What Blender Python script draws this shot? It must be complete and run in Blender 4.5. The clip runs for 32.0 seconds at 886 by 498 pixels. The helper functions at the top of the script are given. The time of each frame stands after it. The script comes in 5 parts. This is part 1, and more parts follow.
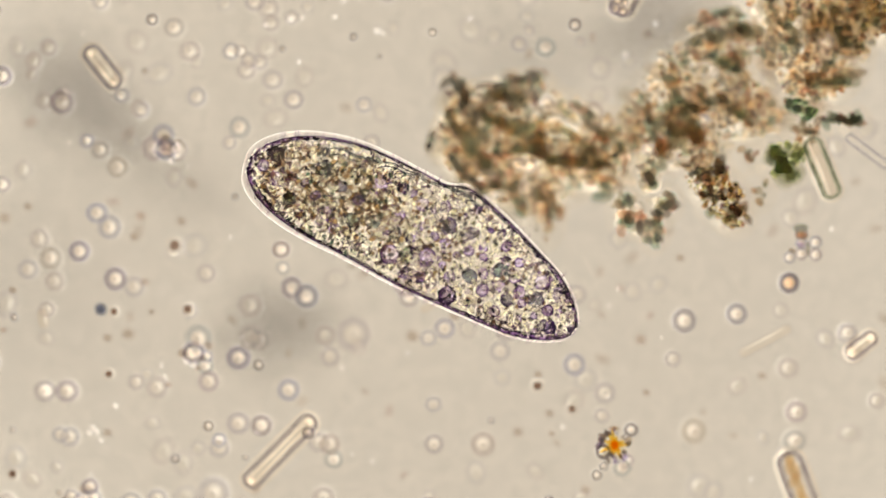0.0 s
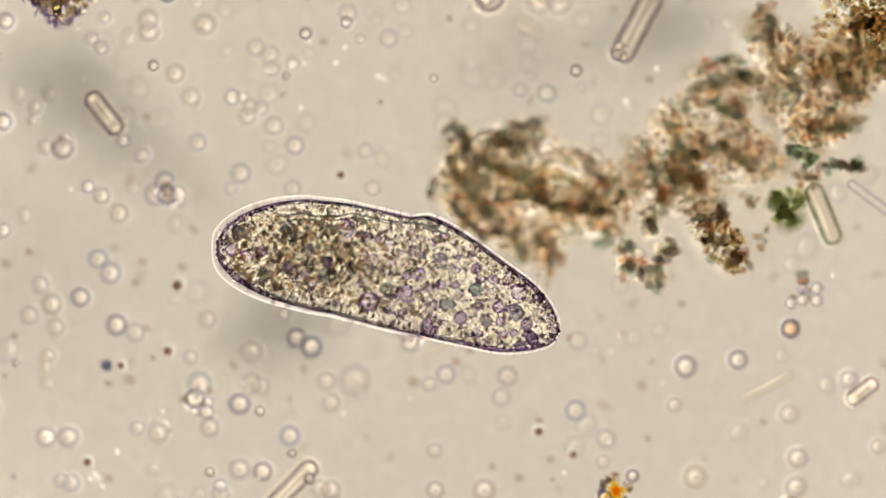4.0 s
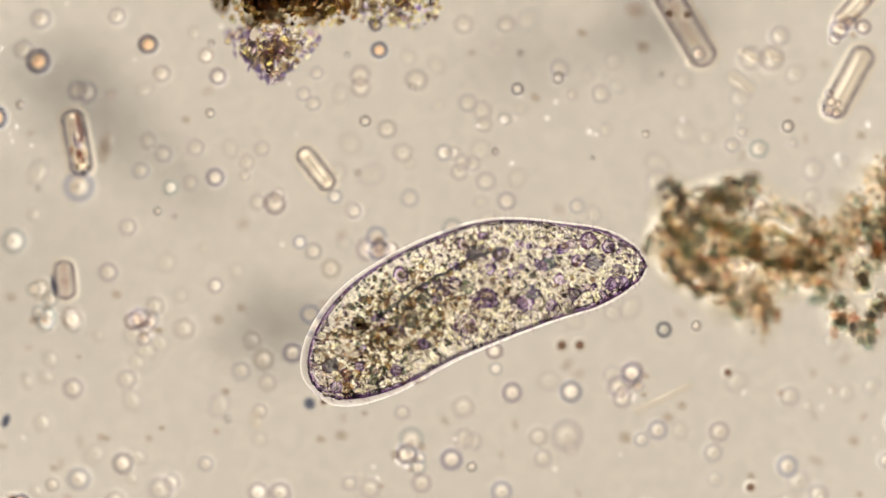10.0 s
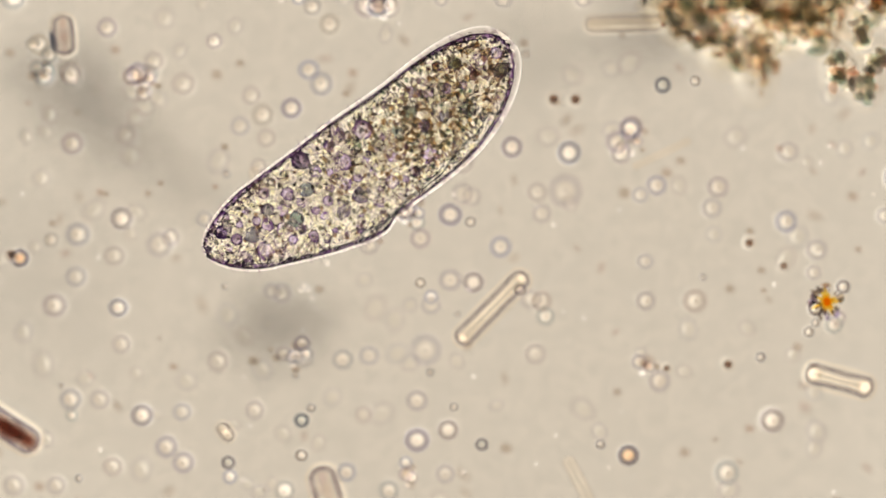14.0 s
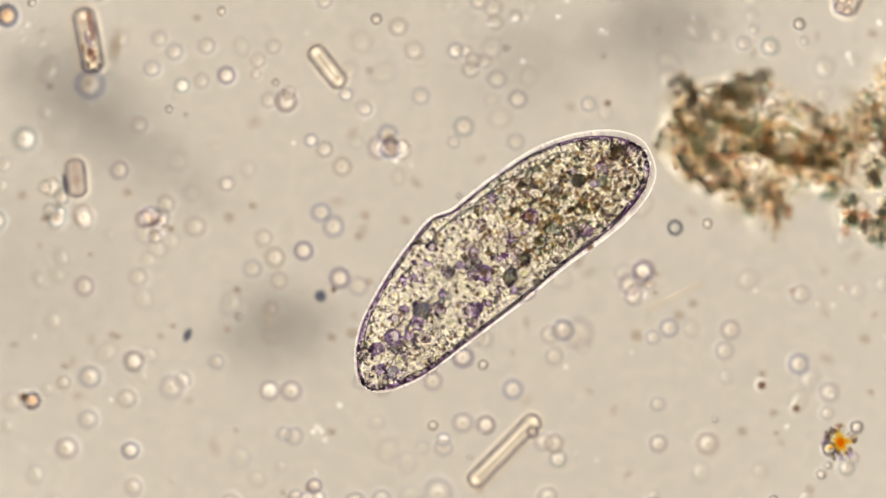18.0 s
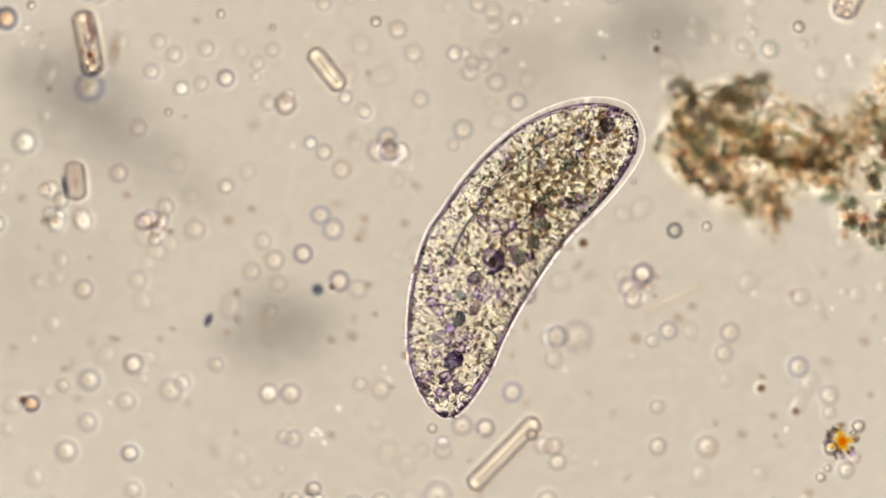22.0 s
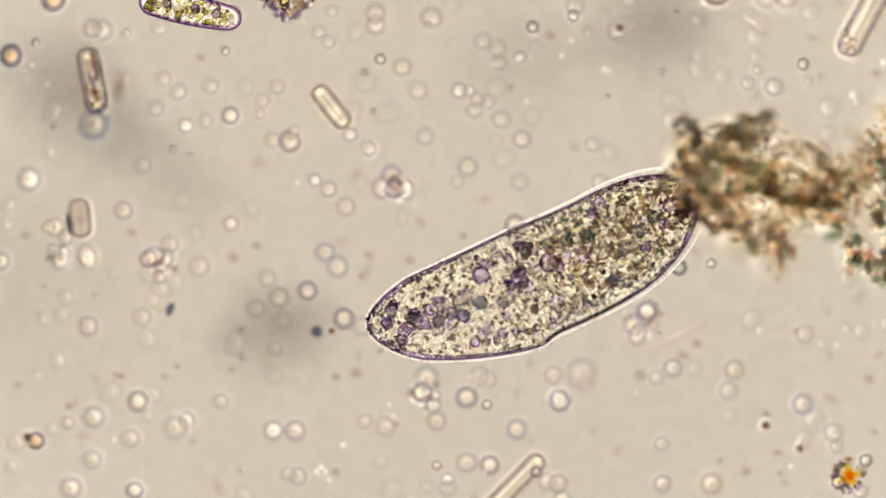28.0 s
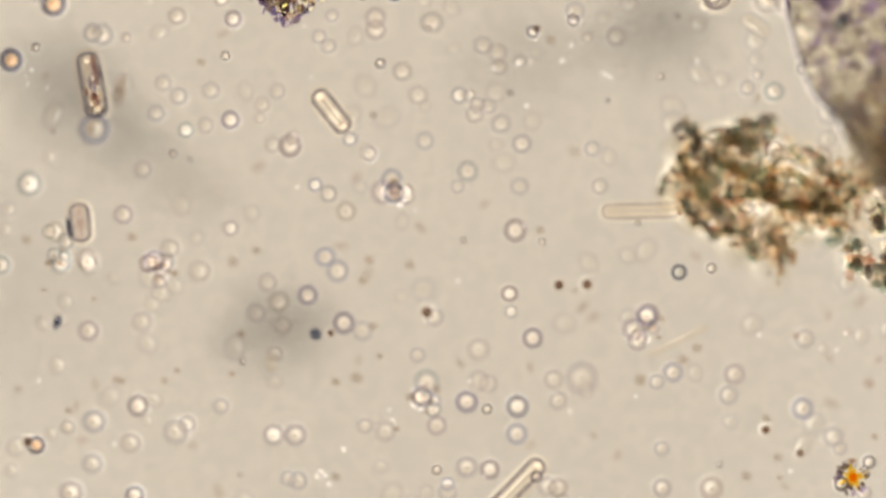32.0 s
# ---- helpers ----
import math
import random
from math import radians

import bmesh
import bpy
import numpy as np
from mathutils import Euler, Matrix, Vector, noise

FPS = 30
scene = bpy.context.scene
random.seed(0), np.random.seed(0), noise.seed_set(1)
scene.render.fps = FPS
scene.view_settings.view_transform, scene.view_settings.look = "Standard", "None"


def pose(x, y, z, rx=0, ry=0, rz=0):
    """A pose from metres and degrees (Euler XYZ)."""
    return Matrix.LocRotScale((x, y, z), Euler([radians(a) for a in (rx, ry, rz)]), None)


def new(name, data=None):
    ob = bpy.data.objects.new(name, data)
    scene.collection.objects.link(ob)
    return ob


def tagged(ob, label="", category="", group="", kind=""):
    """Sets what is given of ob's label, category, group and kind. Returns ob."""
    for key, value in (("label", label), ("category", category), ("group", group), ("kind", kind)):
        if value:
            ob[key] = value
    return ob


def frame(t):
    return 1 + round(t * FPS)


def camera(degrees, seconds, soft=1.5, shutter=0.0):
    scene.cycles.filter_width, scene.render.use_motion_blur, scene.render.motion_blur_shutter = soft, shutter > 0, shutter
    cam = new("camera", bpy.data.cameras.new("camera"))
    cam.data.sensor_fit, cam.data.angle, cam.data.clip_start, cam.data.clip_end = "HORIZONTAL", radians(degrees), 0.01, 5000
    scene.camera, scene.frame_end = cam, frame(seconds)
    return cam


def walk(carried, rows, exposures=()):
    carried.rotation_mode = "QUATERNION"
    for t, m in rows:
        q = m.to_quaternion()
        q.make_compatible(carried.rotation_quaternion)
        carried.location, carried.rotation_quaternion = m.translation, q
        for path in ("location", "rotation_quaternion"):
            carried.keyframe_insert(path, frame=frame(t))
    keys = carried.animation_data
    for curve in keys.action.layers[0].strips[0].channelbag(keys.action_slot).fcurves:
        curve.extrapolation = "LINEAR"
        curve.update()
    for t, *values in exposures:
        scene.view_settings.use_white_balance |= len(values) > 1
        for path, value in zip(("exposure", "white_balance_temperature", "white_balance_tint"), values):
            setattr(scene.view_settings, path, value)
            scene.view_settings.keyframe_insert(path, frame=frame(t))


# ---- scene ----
# A drop of pond water on a glass slide under a microscope, in an enlarged model: one metre stands for 100 micrometres.
U = 0.0025          # model metres for a quarter of a micrometre, the unit of the plan
CX, CY = 784, 441   # plan unit at the model's origin


def plan(x, y, z=0.0):
    """A place on the slide from plan units (x to the right, y towards the viewer)."""
    return Vector(((x - CX) * U, (CY - y) * U, z))


# ---- camera: the objective looks straight down, the stage slides under it ----
STAGE = [(0.0, 0, 0), (0.5, 0, 30), (1.0, 3, 69), (1.5, 0, 81), (2.0, 0, 81), (3.0, 2, 81), (3.5, 2, 81), (5.5, 4, 84),
         (6.0, 3, 96), (6.25, 9, 160), (6.5, 14, 208), (7.0, 14, 208), (8.0, 13, 209), (8.5, 98, 202), (9.0, 232, 191),
         (9.5, 331, 184), (10.0, 378, 180), (10.5, 406, 178), (11.0, 407, 178), (11.5, 408, 177), (12.0, 401, 129),
         (12.5, 383, -82), (13.0, 373, -259), (13.5, 376, -262)]
STAGE += [(14.0, 376, -254), (14.5, 381, -234), (15.0, 387, -155), (15.5, 391, -84), (17.5, 398, -9), (18.0, 398, -1),
          (18.5, 398, 1), (21.0, 398, 1), (21.5, 395, 2), (22.0, 397, 4), (24.5, 398, 4), (26.5, 402, 28), (27.0, 402, 47),
          (27.5, 405, 61), (28.0, 405, 70), (28.5, 404, 75), (29.0, 404, 77), (30.0, 405, 78), (32.0, 405, 78)]
LENS = 4.0
HIGH = 1568 * U / 2 / math.tan(radians(LENS / 2)) + 0.15


def stage(t):
    """The stage's shift at a time, in plan units."""
    for (t0, x0, y0), (t1, x1, y1) in zip(STAGE, STAGE[1:]):
        if t <= t1:
            f = (t - t0) / (t1 - t0)
            return x0 + (x1 - x0) * f, y0 + (y1 - y0) * f
    return STAGE[-1][1:]


cam = camera(LENS, 32.0, soft=1.5)
cam.data.dof.use_dof = True
cam.data.dof.focus_distance = HIGH - 0.36
cam.data.dof.aperture_fstop = 0.175
walk(cam, [(t, pose(-x * U, y * U, HIGH)) for t, x, y in STAGE])
scene.cycles.max_bounces = 48
scene.cycles.transmission_bounces = 48
scene.cycles.transparent_max_bounces = 48


# ---- light: the lamp under the condenser with an added bright ring, and the dim room above ----
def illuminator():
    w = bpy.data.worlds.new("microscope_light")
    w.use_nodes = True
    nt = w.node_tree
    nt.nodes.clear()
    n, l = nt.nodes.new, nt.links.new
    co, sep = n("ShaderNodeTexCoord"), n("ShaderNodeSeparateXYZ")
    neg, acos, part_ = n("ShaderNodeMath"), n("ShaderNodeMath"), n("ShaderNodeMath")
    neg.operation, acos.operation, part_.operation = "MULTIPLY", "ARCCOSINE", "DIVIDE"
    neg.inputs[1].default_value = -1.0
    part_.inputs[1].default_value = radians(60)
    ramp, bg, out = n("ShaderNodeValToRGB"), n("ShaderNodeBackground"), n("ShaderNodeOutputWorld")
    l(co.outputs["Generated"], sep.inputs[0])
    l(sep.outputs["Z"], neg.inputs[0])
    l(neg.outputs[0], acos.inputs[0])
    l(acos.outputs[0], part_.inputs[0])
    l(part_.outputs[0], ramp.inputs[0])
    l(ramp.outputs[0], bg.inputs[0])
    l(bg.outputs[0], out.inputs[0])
    # The bright ring and violet band are added: they light halos and tint rims.
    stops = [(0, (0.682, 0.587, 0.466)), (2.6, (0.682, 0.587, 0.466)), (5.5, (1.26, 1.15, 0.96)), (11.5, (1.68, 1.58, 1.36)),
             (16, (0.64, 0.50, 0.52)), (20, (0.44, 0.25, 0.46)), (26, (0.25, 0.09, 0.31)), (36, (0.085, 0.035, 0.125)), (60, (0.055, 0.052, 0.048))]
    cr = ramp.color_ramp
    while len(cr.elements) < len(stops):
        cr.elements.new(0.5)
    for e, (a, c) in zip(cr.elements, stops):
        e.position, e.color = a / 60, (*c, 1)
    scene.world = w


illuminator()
scene.view_settings.exposure = 0.0


# ---- materials ----
def material(name):
    m = bpy.data.materials.new(name)
    m.use_nodes = True
    m.node_tree.nodes.clear()
    out = m.node_tree.nodes.new("ShaderNodeOutputMaterial")
    return m, m.node_tree.nodes.new, m.node_tree.links.new, out


def tint(n, l, colours, scale=0.0, islands=False, objects=False, detail=3.0):
    """A colour socket: a ramp over the colours, by grain at that scale, by piece, or by object."""
    ramp = n("ShaderNodeValToRGB")
    cr = ramp.color_ramp
    while len(cr.elements) < len(colours):
        cr.elements.new(0.5)
    for i, (e, c) in enumerate(zip(cr.elements, colours)):
        e.position = i / max(1, len(colours) - 1)
        e.color = (*c, 1)
    if islands:
        g = n("ShaderNodeNewGeometry")
        l(g.outputs["Random Per Island"], ramp.inputs[0])
    elif objects:
        g = n("ShaderNodeObjectInfo")
        l(g.outputs["Random"], ramp.inputs[0])
    else:
        co, tx, mp = n("ShaderNodeTexCoord"), n("ShaderNodeTexNoise"), n("ShaderNodeMapRange")
        tx.inputs["Scale"].default_value = scale
        tx.inputs["Detail"].default_value = detail
        mp.inputs[1].default_value, mp.inputs[2].default_value = 0.3, 0.7
        l(co.outputs["Object"], tx.inputs["Vector"])
        l(tx.outputs["Fac"], mp.inputs[0])
        l(mp.outputs[0], ramp.inputs[0])
    return ramp.outputs[0]


def clear(name, ior, colours, scale=0.0, islands=False, objects=False, bump=0.0, grain=40.0):
    """A clear refracting body: cytoplasm, cell wall, crystal."""
    m, n, l, out = material(name)
    b = n("ShaderNodeBsdfRefraction")
    b.inputs["IOR"].default_value = ior
    b.inputs["Roughness"].default_value = 0.0
    if len(colours) == 1:
        b.inputs["Color"].default_value = (*colours[0], 1)
    else:
        l(tint(n, l, colours, scale, islands, objects), b.inputs["Color"])
    if bump:
        co, tx, bp = n("ShaderNodeTexCoord"), n("ShaderNodeTexNoise"), n("ShaderNodeBump")
        tx.inputs["Scale"].default_value = grain
        tx.inputs["Detail"].default_value = 2.0
        bp.inputs["Strength"].default_value = bump
        bp.inputs["Distance"].default_value = 0.02
        l(co.outputs["Object"], tx.inputs["Vector"])
        l(tx.outputs["Fac"], bp.inputs["Height"])
        l(bp.outputs[0], b.inputs["Normal"])
    l(b.outputs[0], out.inputs[0])
    return m


def thin(name, colours, scale=0.0, islands=False, objects=False, detail=3.0):
    """A stain that only takes light away."""
    m, n, l, out = material(name)
    b = n("ShaderNodeBsdfTransparent")
    if len(colours) == 1:
        b.inputs["Color"].default_value = (*colours[0], 1)
    else:
        l(tint(n, l, colours, scale, islands, objects, detail), b.inputs["Color"])
    l(b.outputs[0], out.inputs[0])
    return m


def soft(name, colours, core=0.97):
    """A grain of fluff: its pigment is dense at its core and thins out all round its waist."""
    m, n, l, out = material(name)
    b, co, sep, ab, ramp, mix = (n("ShaderNodeBsdfTransparent"), n("ShaderNodeTexCoord"), n("ShaderNodeSeparateXYZ"),
                                 n("ShaderNodeMath"), n("ShaderNodeValToRGB"), n("ShaderNodeMixRGB"))
    ab.operation = "MULTIPLY"
    l(co.outputs["Object"], sep.inputs[0])
    l(sep.outputs["Z"], ab.inputs[0])
    l(sep.outputs["Z"], ab.inputs[1])
    l(ab.outputs[0], ramp.inputs[0])
    cr = ramp.color_ramp
    cr.elements[0].position, cr.elements[0].color = 0.0, (0, 0, 0, 1)
    cr.elements[1].position, cr.elements[1].color = core, (1, 1, 1, 1)
    e = cr.elements.new(core * 0.42)
    e.color = (0.3, 0.3, 0.3, 1)
    mix.inputs[1].default_value = (1, 1, 1, 1)
    l(ramp.outputs[0], mix.inputs[0])
    l(tint(n, l, colours, objects=True), mix.inputs[2])
    l(mix.outputs[0], b.inputs["Color"])
    l(b.outputs[0], out.inputs[0])
    return m


def dark_ringed(name, ring_tints, ior=1.33, core=(0.985, 0.957, 0.928)):
    """A clear cell with the dark rim of bent light painted in as a tinted ring."""
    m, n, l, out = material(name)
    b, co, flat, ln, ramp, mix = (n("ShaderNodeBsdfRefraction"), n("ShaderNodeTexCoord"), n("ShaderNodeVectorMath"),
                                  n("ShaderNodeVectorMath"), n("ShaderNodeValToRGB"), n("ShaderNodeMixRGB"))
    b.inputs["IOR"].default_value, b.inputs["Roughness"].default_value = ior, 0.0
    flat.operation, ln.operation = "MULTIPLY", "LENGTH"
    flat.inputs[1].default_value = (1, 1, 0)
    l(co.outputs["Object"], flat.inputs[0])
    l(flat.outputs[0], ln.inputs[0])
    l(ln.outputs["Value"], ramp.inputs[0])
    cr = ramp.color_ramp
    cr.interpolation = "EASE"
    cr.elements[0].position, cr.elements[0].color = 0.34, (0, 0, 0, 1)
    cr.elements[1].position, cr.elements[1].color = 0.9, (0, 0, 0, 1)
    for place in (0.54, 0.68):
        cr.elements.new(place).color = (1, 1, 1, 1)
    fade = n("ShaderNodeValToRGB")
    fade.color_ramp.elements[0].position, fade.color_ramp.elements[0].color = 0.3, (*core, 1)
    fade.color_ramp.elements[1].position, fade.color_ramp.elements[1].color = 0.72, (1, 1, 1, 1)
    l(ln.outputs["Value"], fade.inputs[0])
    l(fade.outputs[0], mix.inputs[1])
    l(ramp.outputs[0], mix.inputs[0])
    l(tint(n, l, ring_tints, objects=True), mix.inputs[2])
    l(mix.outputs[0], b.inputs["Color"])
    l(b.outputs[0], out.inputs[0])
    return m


def rim(name, colours, edge=0.2):
    """A rod with its dark refracted edge painted in: the tint is densest just inside the outline and clears towards the
    middle.
    """
    m, n, l, out = material(name)
    b, co, sep, sq, ramp, mix = (n("ShaderNodeBsdfTransparent"), n("ShaderNodeTexCoord"), n("ShaderNodeSeparateXYZ"),
                                 n("ShaderNodeMath"), n("ShaderNodeValToRGB"), n("ShaderNodeMixRGB"))
    sq.operation = "MULTIPLY"
    l(co.outputs["Object"], sep.inputs[0])
    l(sep.outputs["Z"], sq.inputs[0])
    l(sep.outputs["Z"], sq.inputs[1])
    l(sq.outputs[0], ramp.inputs[0])
    cr = ramp.color_ramp
    cr.interpolation = "EASE"
    cr.elements[0].position, cr.elements[0].color = 0.0, (0, 0, 0, 1)
    cr.elements[1].position, cr.elements[1].color = 0.85, (0.0, 0.0, 0.0, 1)
    e = cr.elements.new(edge)
    e.color = (1, 1, 1, 1)
    e = cr.elements.new(edge + 0.22)
    e.color = (0.7, 0.7, 0.7, 1)
    # the edge tint is stronger here and there along the rod
    noise, info, uneven, weigh = n("ShaderNodeTexNoise"), n("ShaderNodeObjectInfo"), n("ShaderNodeMapRange"), n("ShaderNodeMath")
    noise.noise_dimensions = "4D"
    noise.inputs["Scale"].default_value, noise.inputs["Detail"].default_value = 0.9, 2.0
    l(co.outputs["Object"], noise.inputs["Vector"])
    l(info.outputs["Random"], noise.inputs["W"])
    l(noise.outputs[0], uneven.inputs["Value"])
    uneven.inputs["From Min"].default_value, uneven.inputs["From Max"].default_value = 0.36, 0.62
    uneven.inputs["To Min"].default_value, uneven.inputs["To Max"].default_value = 0.3, 1.15
    weigh.operation, weigh.use_clamp = "MULTIPLY", True
    l(ramp.outputs[0], weigh.inputs[0])
    l(uneven.outputs[0], weigh.inputs[1])
    mix.inputs[1].default_value = (1, 1, 1, 1)
    l(weigh.outputs[0], mix.inputs[0])
    l(tint(n, l, colours, objects=True), mix.inputs[2])
    l(mix.outputs[0], b.inputs["Color"])
    l(b.outputs[0], out.inputs[0])
    return m


def smudge_material(name, low):
    """Dust far out of focus, and one painted vignette: a soft patch, thinning out to its rim."""
    m, n, l, out = material(name)
    b, co, ln, tx, add, ramp = (n("ShaderNodeBsdfTransparent"), n("ShaderNodeTexCoord"), n("ShaderNodeVectorMath"),
                                n("ShaderNodeTexNoise"), n("ShaderNodeMath"), n("ShaderNodeValToRGB"))
    ln.operation, add.operation = "LENGTH", "MULTIPLY_ADD"
    tx.inputs["Scale"].default_value = 1.6
    l(co.outputs["Object"], ln.inputs[0])
    l(co.outputs["Object"], tx.inputs["Vector"])
    l(tx.outputs["Fac"], add.inputs[0])
    add.inputs[1].default_value = 0.5
    l(ln.outputs["Value"], add.inputs[2])
    cr = ramp.color_ramp
    cr.interpolation = "EASE"
    cr.elements[0].position, cr.elements[0].color = 0.25, (*low, 1)
    cr.elements[1].position, cr.elements[1].color = 1.15 / 1.2, (1, 1, 1, 1)
    l(add.outputs[0], ramp.inputs[0])
    l(ramp.outputs[0], b.inputs["Color"])
    l(b.outputs[0], out.inputs[0])
    return m


GLASS = thin("slide_glass", [(0.948, 0.950, 0.942), (1.0, 0.997, 0.992), (0.962, 0.963, 0.958), (1.0, 1.0, 1.0)], 7.0, detail=5.0)
PLATE = thin("condenser_glass", [(0.998, 0.998, 0.998)])
# Ring tints paint in the dark rims that light leaves at the cells' edges.
CELL = dark_ringed("cell_wall", [(0.90, 0.89, 0.92), (0.92, 0.89, 0.88), (0.88, 0.90, 0.91), (0.91, 0.88, 0.90), (0.85, 0.86, 0.93), (0.93, 0.91, 0.88)], core=(1.0, 0.975, 0.95))
BOLD = dark_ringed("dark_ring_cell", [(0.78, 0.77, 0.85), (0.81, 0.77, 0.78), (0.76, 0.77, 0.83), (0.83, 0.80, 0.81)], core=(1.0, 0.965, 0.935))
FILM = dark_ringed("dark_ring_vesicle", [(0.58, 0.56, 0.60), (0.70, 0.66, 0.64)])
GHOST = dark_ringed("faint_ring_cell", [(0.93, 0.92, 0.94), (0.95, 0.93, 0.93), (0.92, 0.92, 0.95)], core=(1.0, 0.985, 0.97))
INK = dark_ringed("inky_ring_cell", [(0.50, 0.53, 0.58), (0.58, 0.56, 0.60)], core=(0.90, 0.90, 0.88))
AMBER = dark_ringed("amber_cell", [(0.55, 0.57, 0.66), (0.60, 0.57, 0.60)], core=(1.0, 0.84, 0.70))
# Rod edges get their dark refracted outline as a painted tint.
ROD = rim("rod_dark_edge", [(0.59, 0.57, 0.68), (0.64, 0.60, 0.66), (0.57, 0.57, 0.64)], 0.24)
INNER = clear("inner_body", 1.33, [(1.0, 0.982, 0.955)])
GREENROD = rim("green_rod_edge", [(0.36, 0.44, 0.32)], 0.26)
PALEROD = rim("pale_rod_edge", [(0.945, 0.94, 0.945)], 0.3)
SHEER = rim("sheer_dark_edge", [(0.52, 0.47, 0.56)], 0.16)
RUST = soft("rust_patch", [(0.60, 0.46, 0.36), (0.78, 0.60, 0.47), (0.62, 0.54, 0.58), (0.86, 0.72, 0.60)], 0.7)
LILAC = soft("lilac_patch", [(0.64, 0.60, 0.76), (0.72, 0.66, 0.80)])
ROSE = soft("rose_patch", [(0.975, 0.93, 0.91), (0.955, 0.915, 0.94), (0.985, 0.95, 0.91)])
RED = soft("red_body", [(0.40, 0.20, 0.17), (0.52, 0.27, 0.20)])
GOLD = soft("golden_body", [(0.96, 0.86, 0.68), (0.90, 0.78, 0.60)])
FLAME = soft("orange_heart", [(1.0, 0.74, 0.18)])
INDIGO = soft("indigo_body", [(0.34, 0.38, 0.50), (0.40, 0.42, 0.50)])
LEAF = soft("green_body", [(0.56, 0.58, 0.47), (0.64, 0.65, 0.52)])
BROWN = soft("brown_grain", [(0.80, 0.77, 0.71), (0.91, 0.87, 0.80), (0.77, 0.75, 0.70), (0.91, 0.82, 0.73), (0.84, 0.71, 0.62), (0.80, 0.80, 0.76)], 0.6)
LUMP = clear("debris_lump", 1.024, [(0.97, 0.955, 0.92), (0.99, 0.965, 0.925), (0.94, 0.945, 0.925), (0.98, 0.935, 0.88), (0.95, 0.925, 0.89), (1.0, 0.99, 0.97)], objects=True)
DUSK = clear("dark_lump", 1.032, [(0.84, 0.805, 0.77), (0.74, 0.81, 0.78), (0.90, 0.77, 0.71), (0.77, 0.83, 0.80), (0.76, 0.735, 0.725)], objects=True)
TEAL = soft("teal_grain", [(0.72, 0.73, 0.69), (0.70, 0.76, 0.72), (0.80, 0.71, 0.66), (0.69, 0.77, 0.74)], 0.6)
FLOC = soft("base_floc", [(0.905, 0.88, 0.84), (0.885, 0.87, 0.835), (0.915, 0.865, 0.825)])
SHARD = soft("dark_flake", [(0.58, 0.58, 0.56), (0.68, 0.64, 0.62)], 0.6)
HALO = clear("mucilage", 1.33, [(1.0, 0.995, 0.985)])
SPECK = soft("speck_body", [(0.78, 0.73, 0.68), (0.90, 0.86, 0.83), (0.86, 0.82, 0.79), (0.91, 0.85, 0.82)])
MOTE = soft("mote_body", [(0.90, 0.87, 0.85), (0.95, 0.93, 0.91), (0.93, 0.89, 0.88)])
HAZE = dark_ringed("hazy_ring_cell", [(0.962, 0.955, 0.965), (0.975, 0.965, 0.965), (0.97, 0.97, 0.98)], core=(1.0, 0.995, 0.985))
PEPPER = dark_ringed("dark_speck_body", [(0.98, 0.97, 0.96), (1.0, 0.99, 0.98)], core=(0.55, 0.44, 0.38))
PALE = clear("pale_grain", 1.034, [(1.0, 0.985, 0.945), (1.0, 0.96, 0.91), (1.0, 0.995, 0.98)], objects=True)
SOOT = clear("dark_grain", 1.05, [(0.70, 0.60, 0.46), (0.80, 0.71, 0.56), (0.86, 0.78, 0.62), (0.68, 0.68, 0.58), (0.80, 0.64, 0.52)], islands=True)
OLIVE = clear("olive_grain", 1.07, [(0.92, 0.88, 0.67), (0.80, 0.77, 0.56), (0.98, 0.94, 0.78), (0.80, 0.68, 0.54), (0.70, 0.76, 0.68)], islands=True)
VIOLET = clear("violet_grain", 1.09, [(0.80, 0.72, 0.86), (1.0, 0.99, 0.84), (0.70, 0.66, 0.74), (0.97, 0.94, 0.76), (1.0, 1.0, 0.95)], islands=True)
GREEN = clear("green_cell", 1.08, [(0.76, 0.79, 0.68), (0.84, 0.82, 0.66), (0.68, 0.74, 0.65), (0.74, 0.72, 0.62)], objects=True)
MOSS = clear("dark_green_cell", 1.11, [(0.66, 0.74, 0.66), (0.74, 0.80, 0.68), (0.60, 0.68, 0.64)], objects=True)
LIME = clear("lime_granule", 1.075, [(1.0, 0.99, 0.80), (0.94, 0.95, 0.70), (0.99, 0.97, 0.88), (0.82, 0.86, 0.64), (0.84, 0.78, 0.84)], islands=True)
ORANGE = thin("orange_crystal", [(1.0, 0.82, 0.30), (1.0, 0.88, 0.44), (1.0, 0.78, 0.26)], islands=True)
NEEDLE = thin("dark_needle", [(0.56, 0.50, 0.54), (0.70, 0.62, 0.62)], islands=True)
CORTEX = clear("cortex", 1.079, [(1.0, 0.995, 0.95), (1.0, 1.0, 0.975)], 9.0, bump=0.2, grain=50.0)
MEMBRANE = clear("inner_membrane", 0.958, [(0.997, 0.992, 0.965)])
PELLICLE = clear("pellicle", 1.16, [(0.96, 0.93, 0.90), (0.99, 0.97, 0.90)], 9.0)
COAT = clear("cilia_coat", 1.011, [(0.99, 0.978, 0.982)])
HAIR = thin("cilium", [(0.91, 0.87, 0.90)])
FOLD = thin("groove_fold", [(0.52, 0.54, 0.55)])
SPOT = thin("dark_granule", [(0.60, 0.50, 0.66), (0.50, 0.50, 0.43), (0.68, 0.57, 0.50), (0.44, 0.54, 0.48), (0.74, 0.62, 0.69)], islands=True)
PEARL = clear("pale_granule", 1.052, [(1.0, 0.998, 0.955), (1.0, 1.0, 0.985), (0.995, 0.998, 0.945), (0.985, 0.975, 0.985)], islands=True)
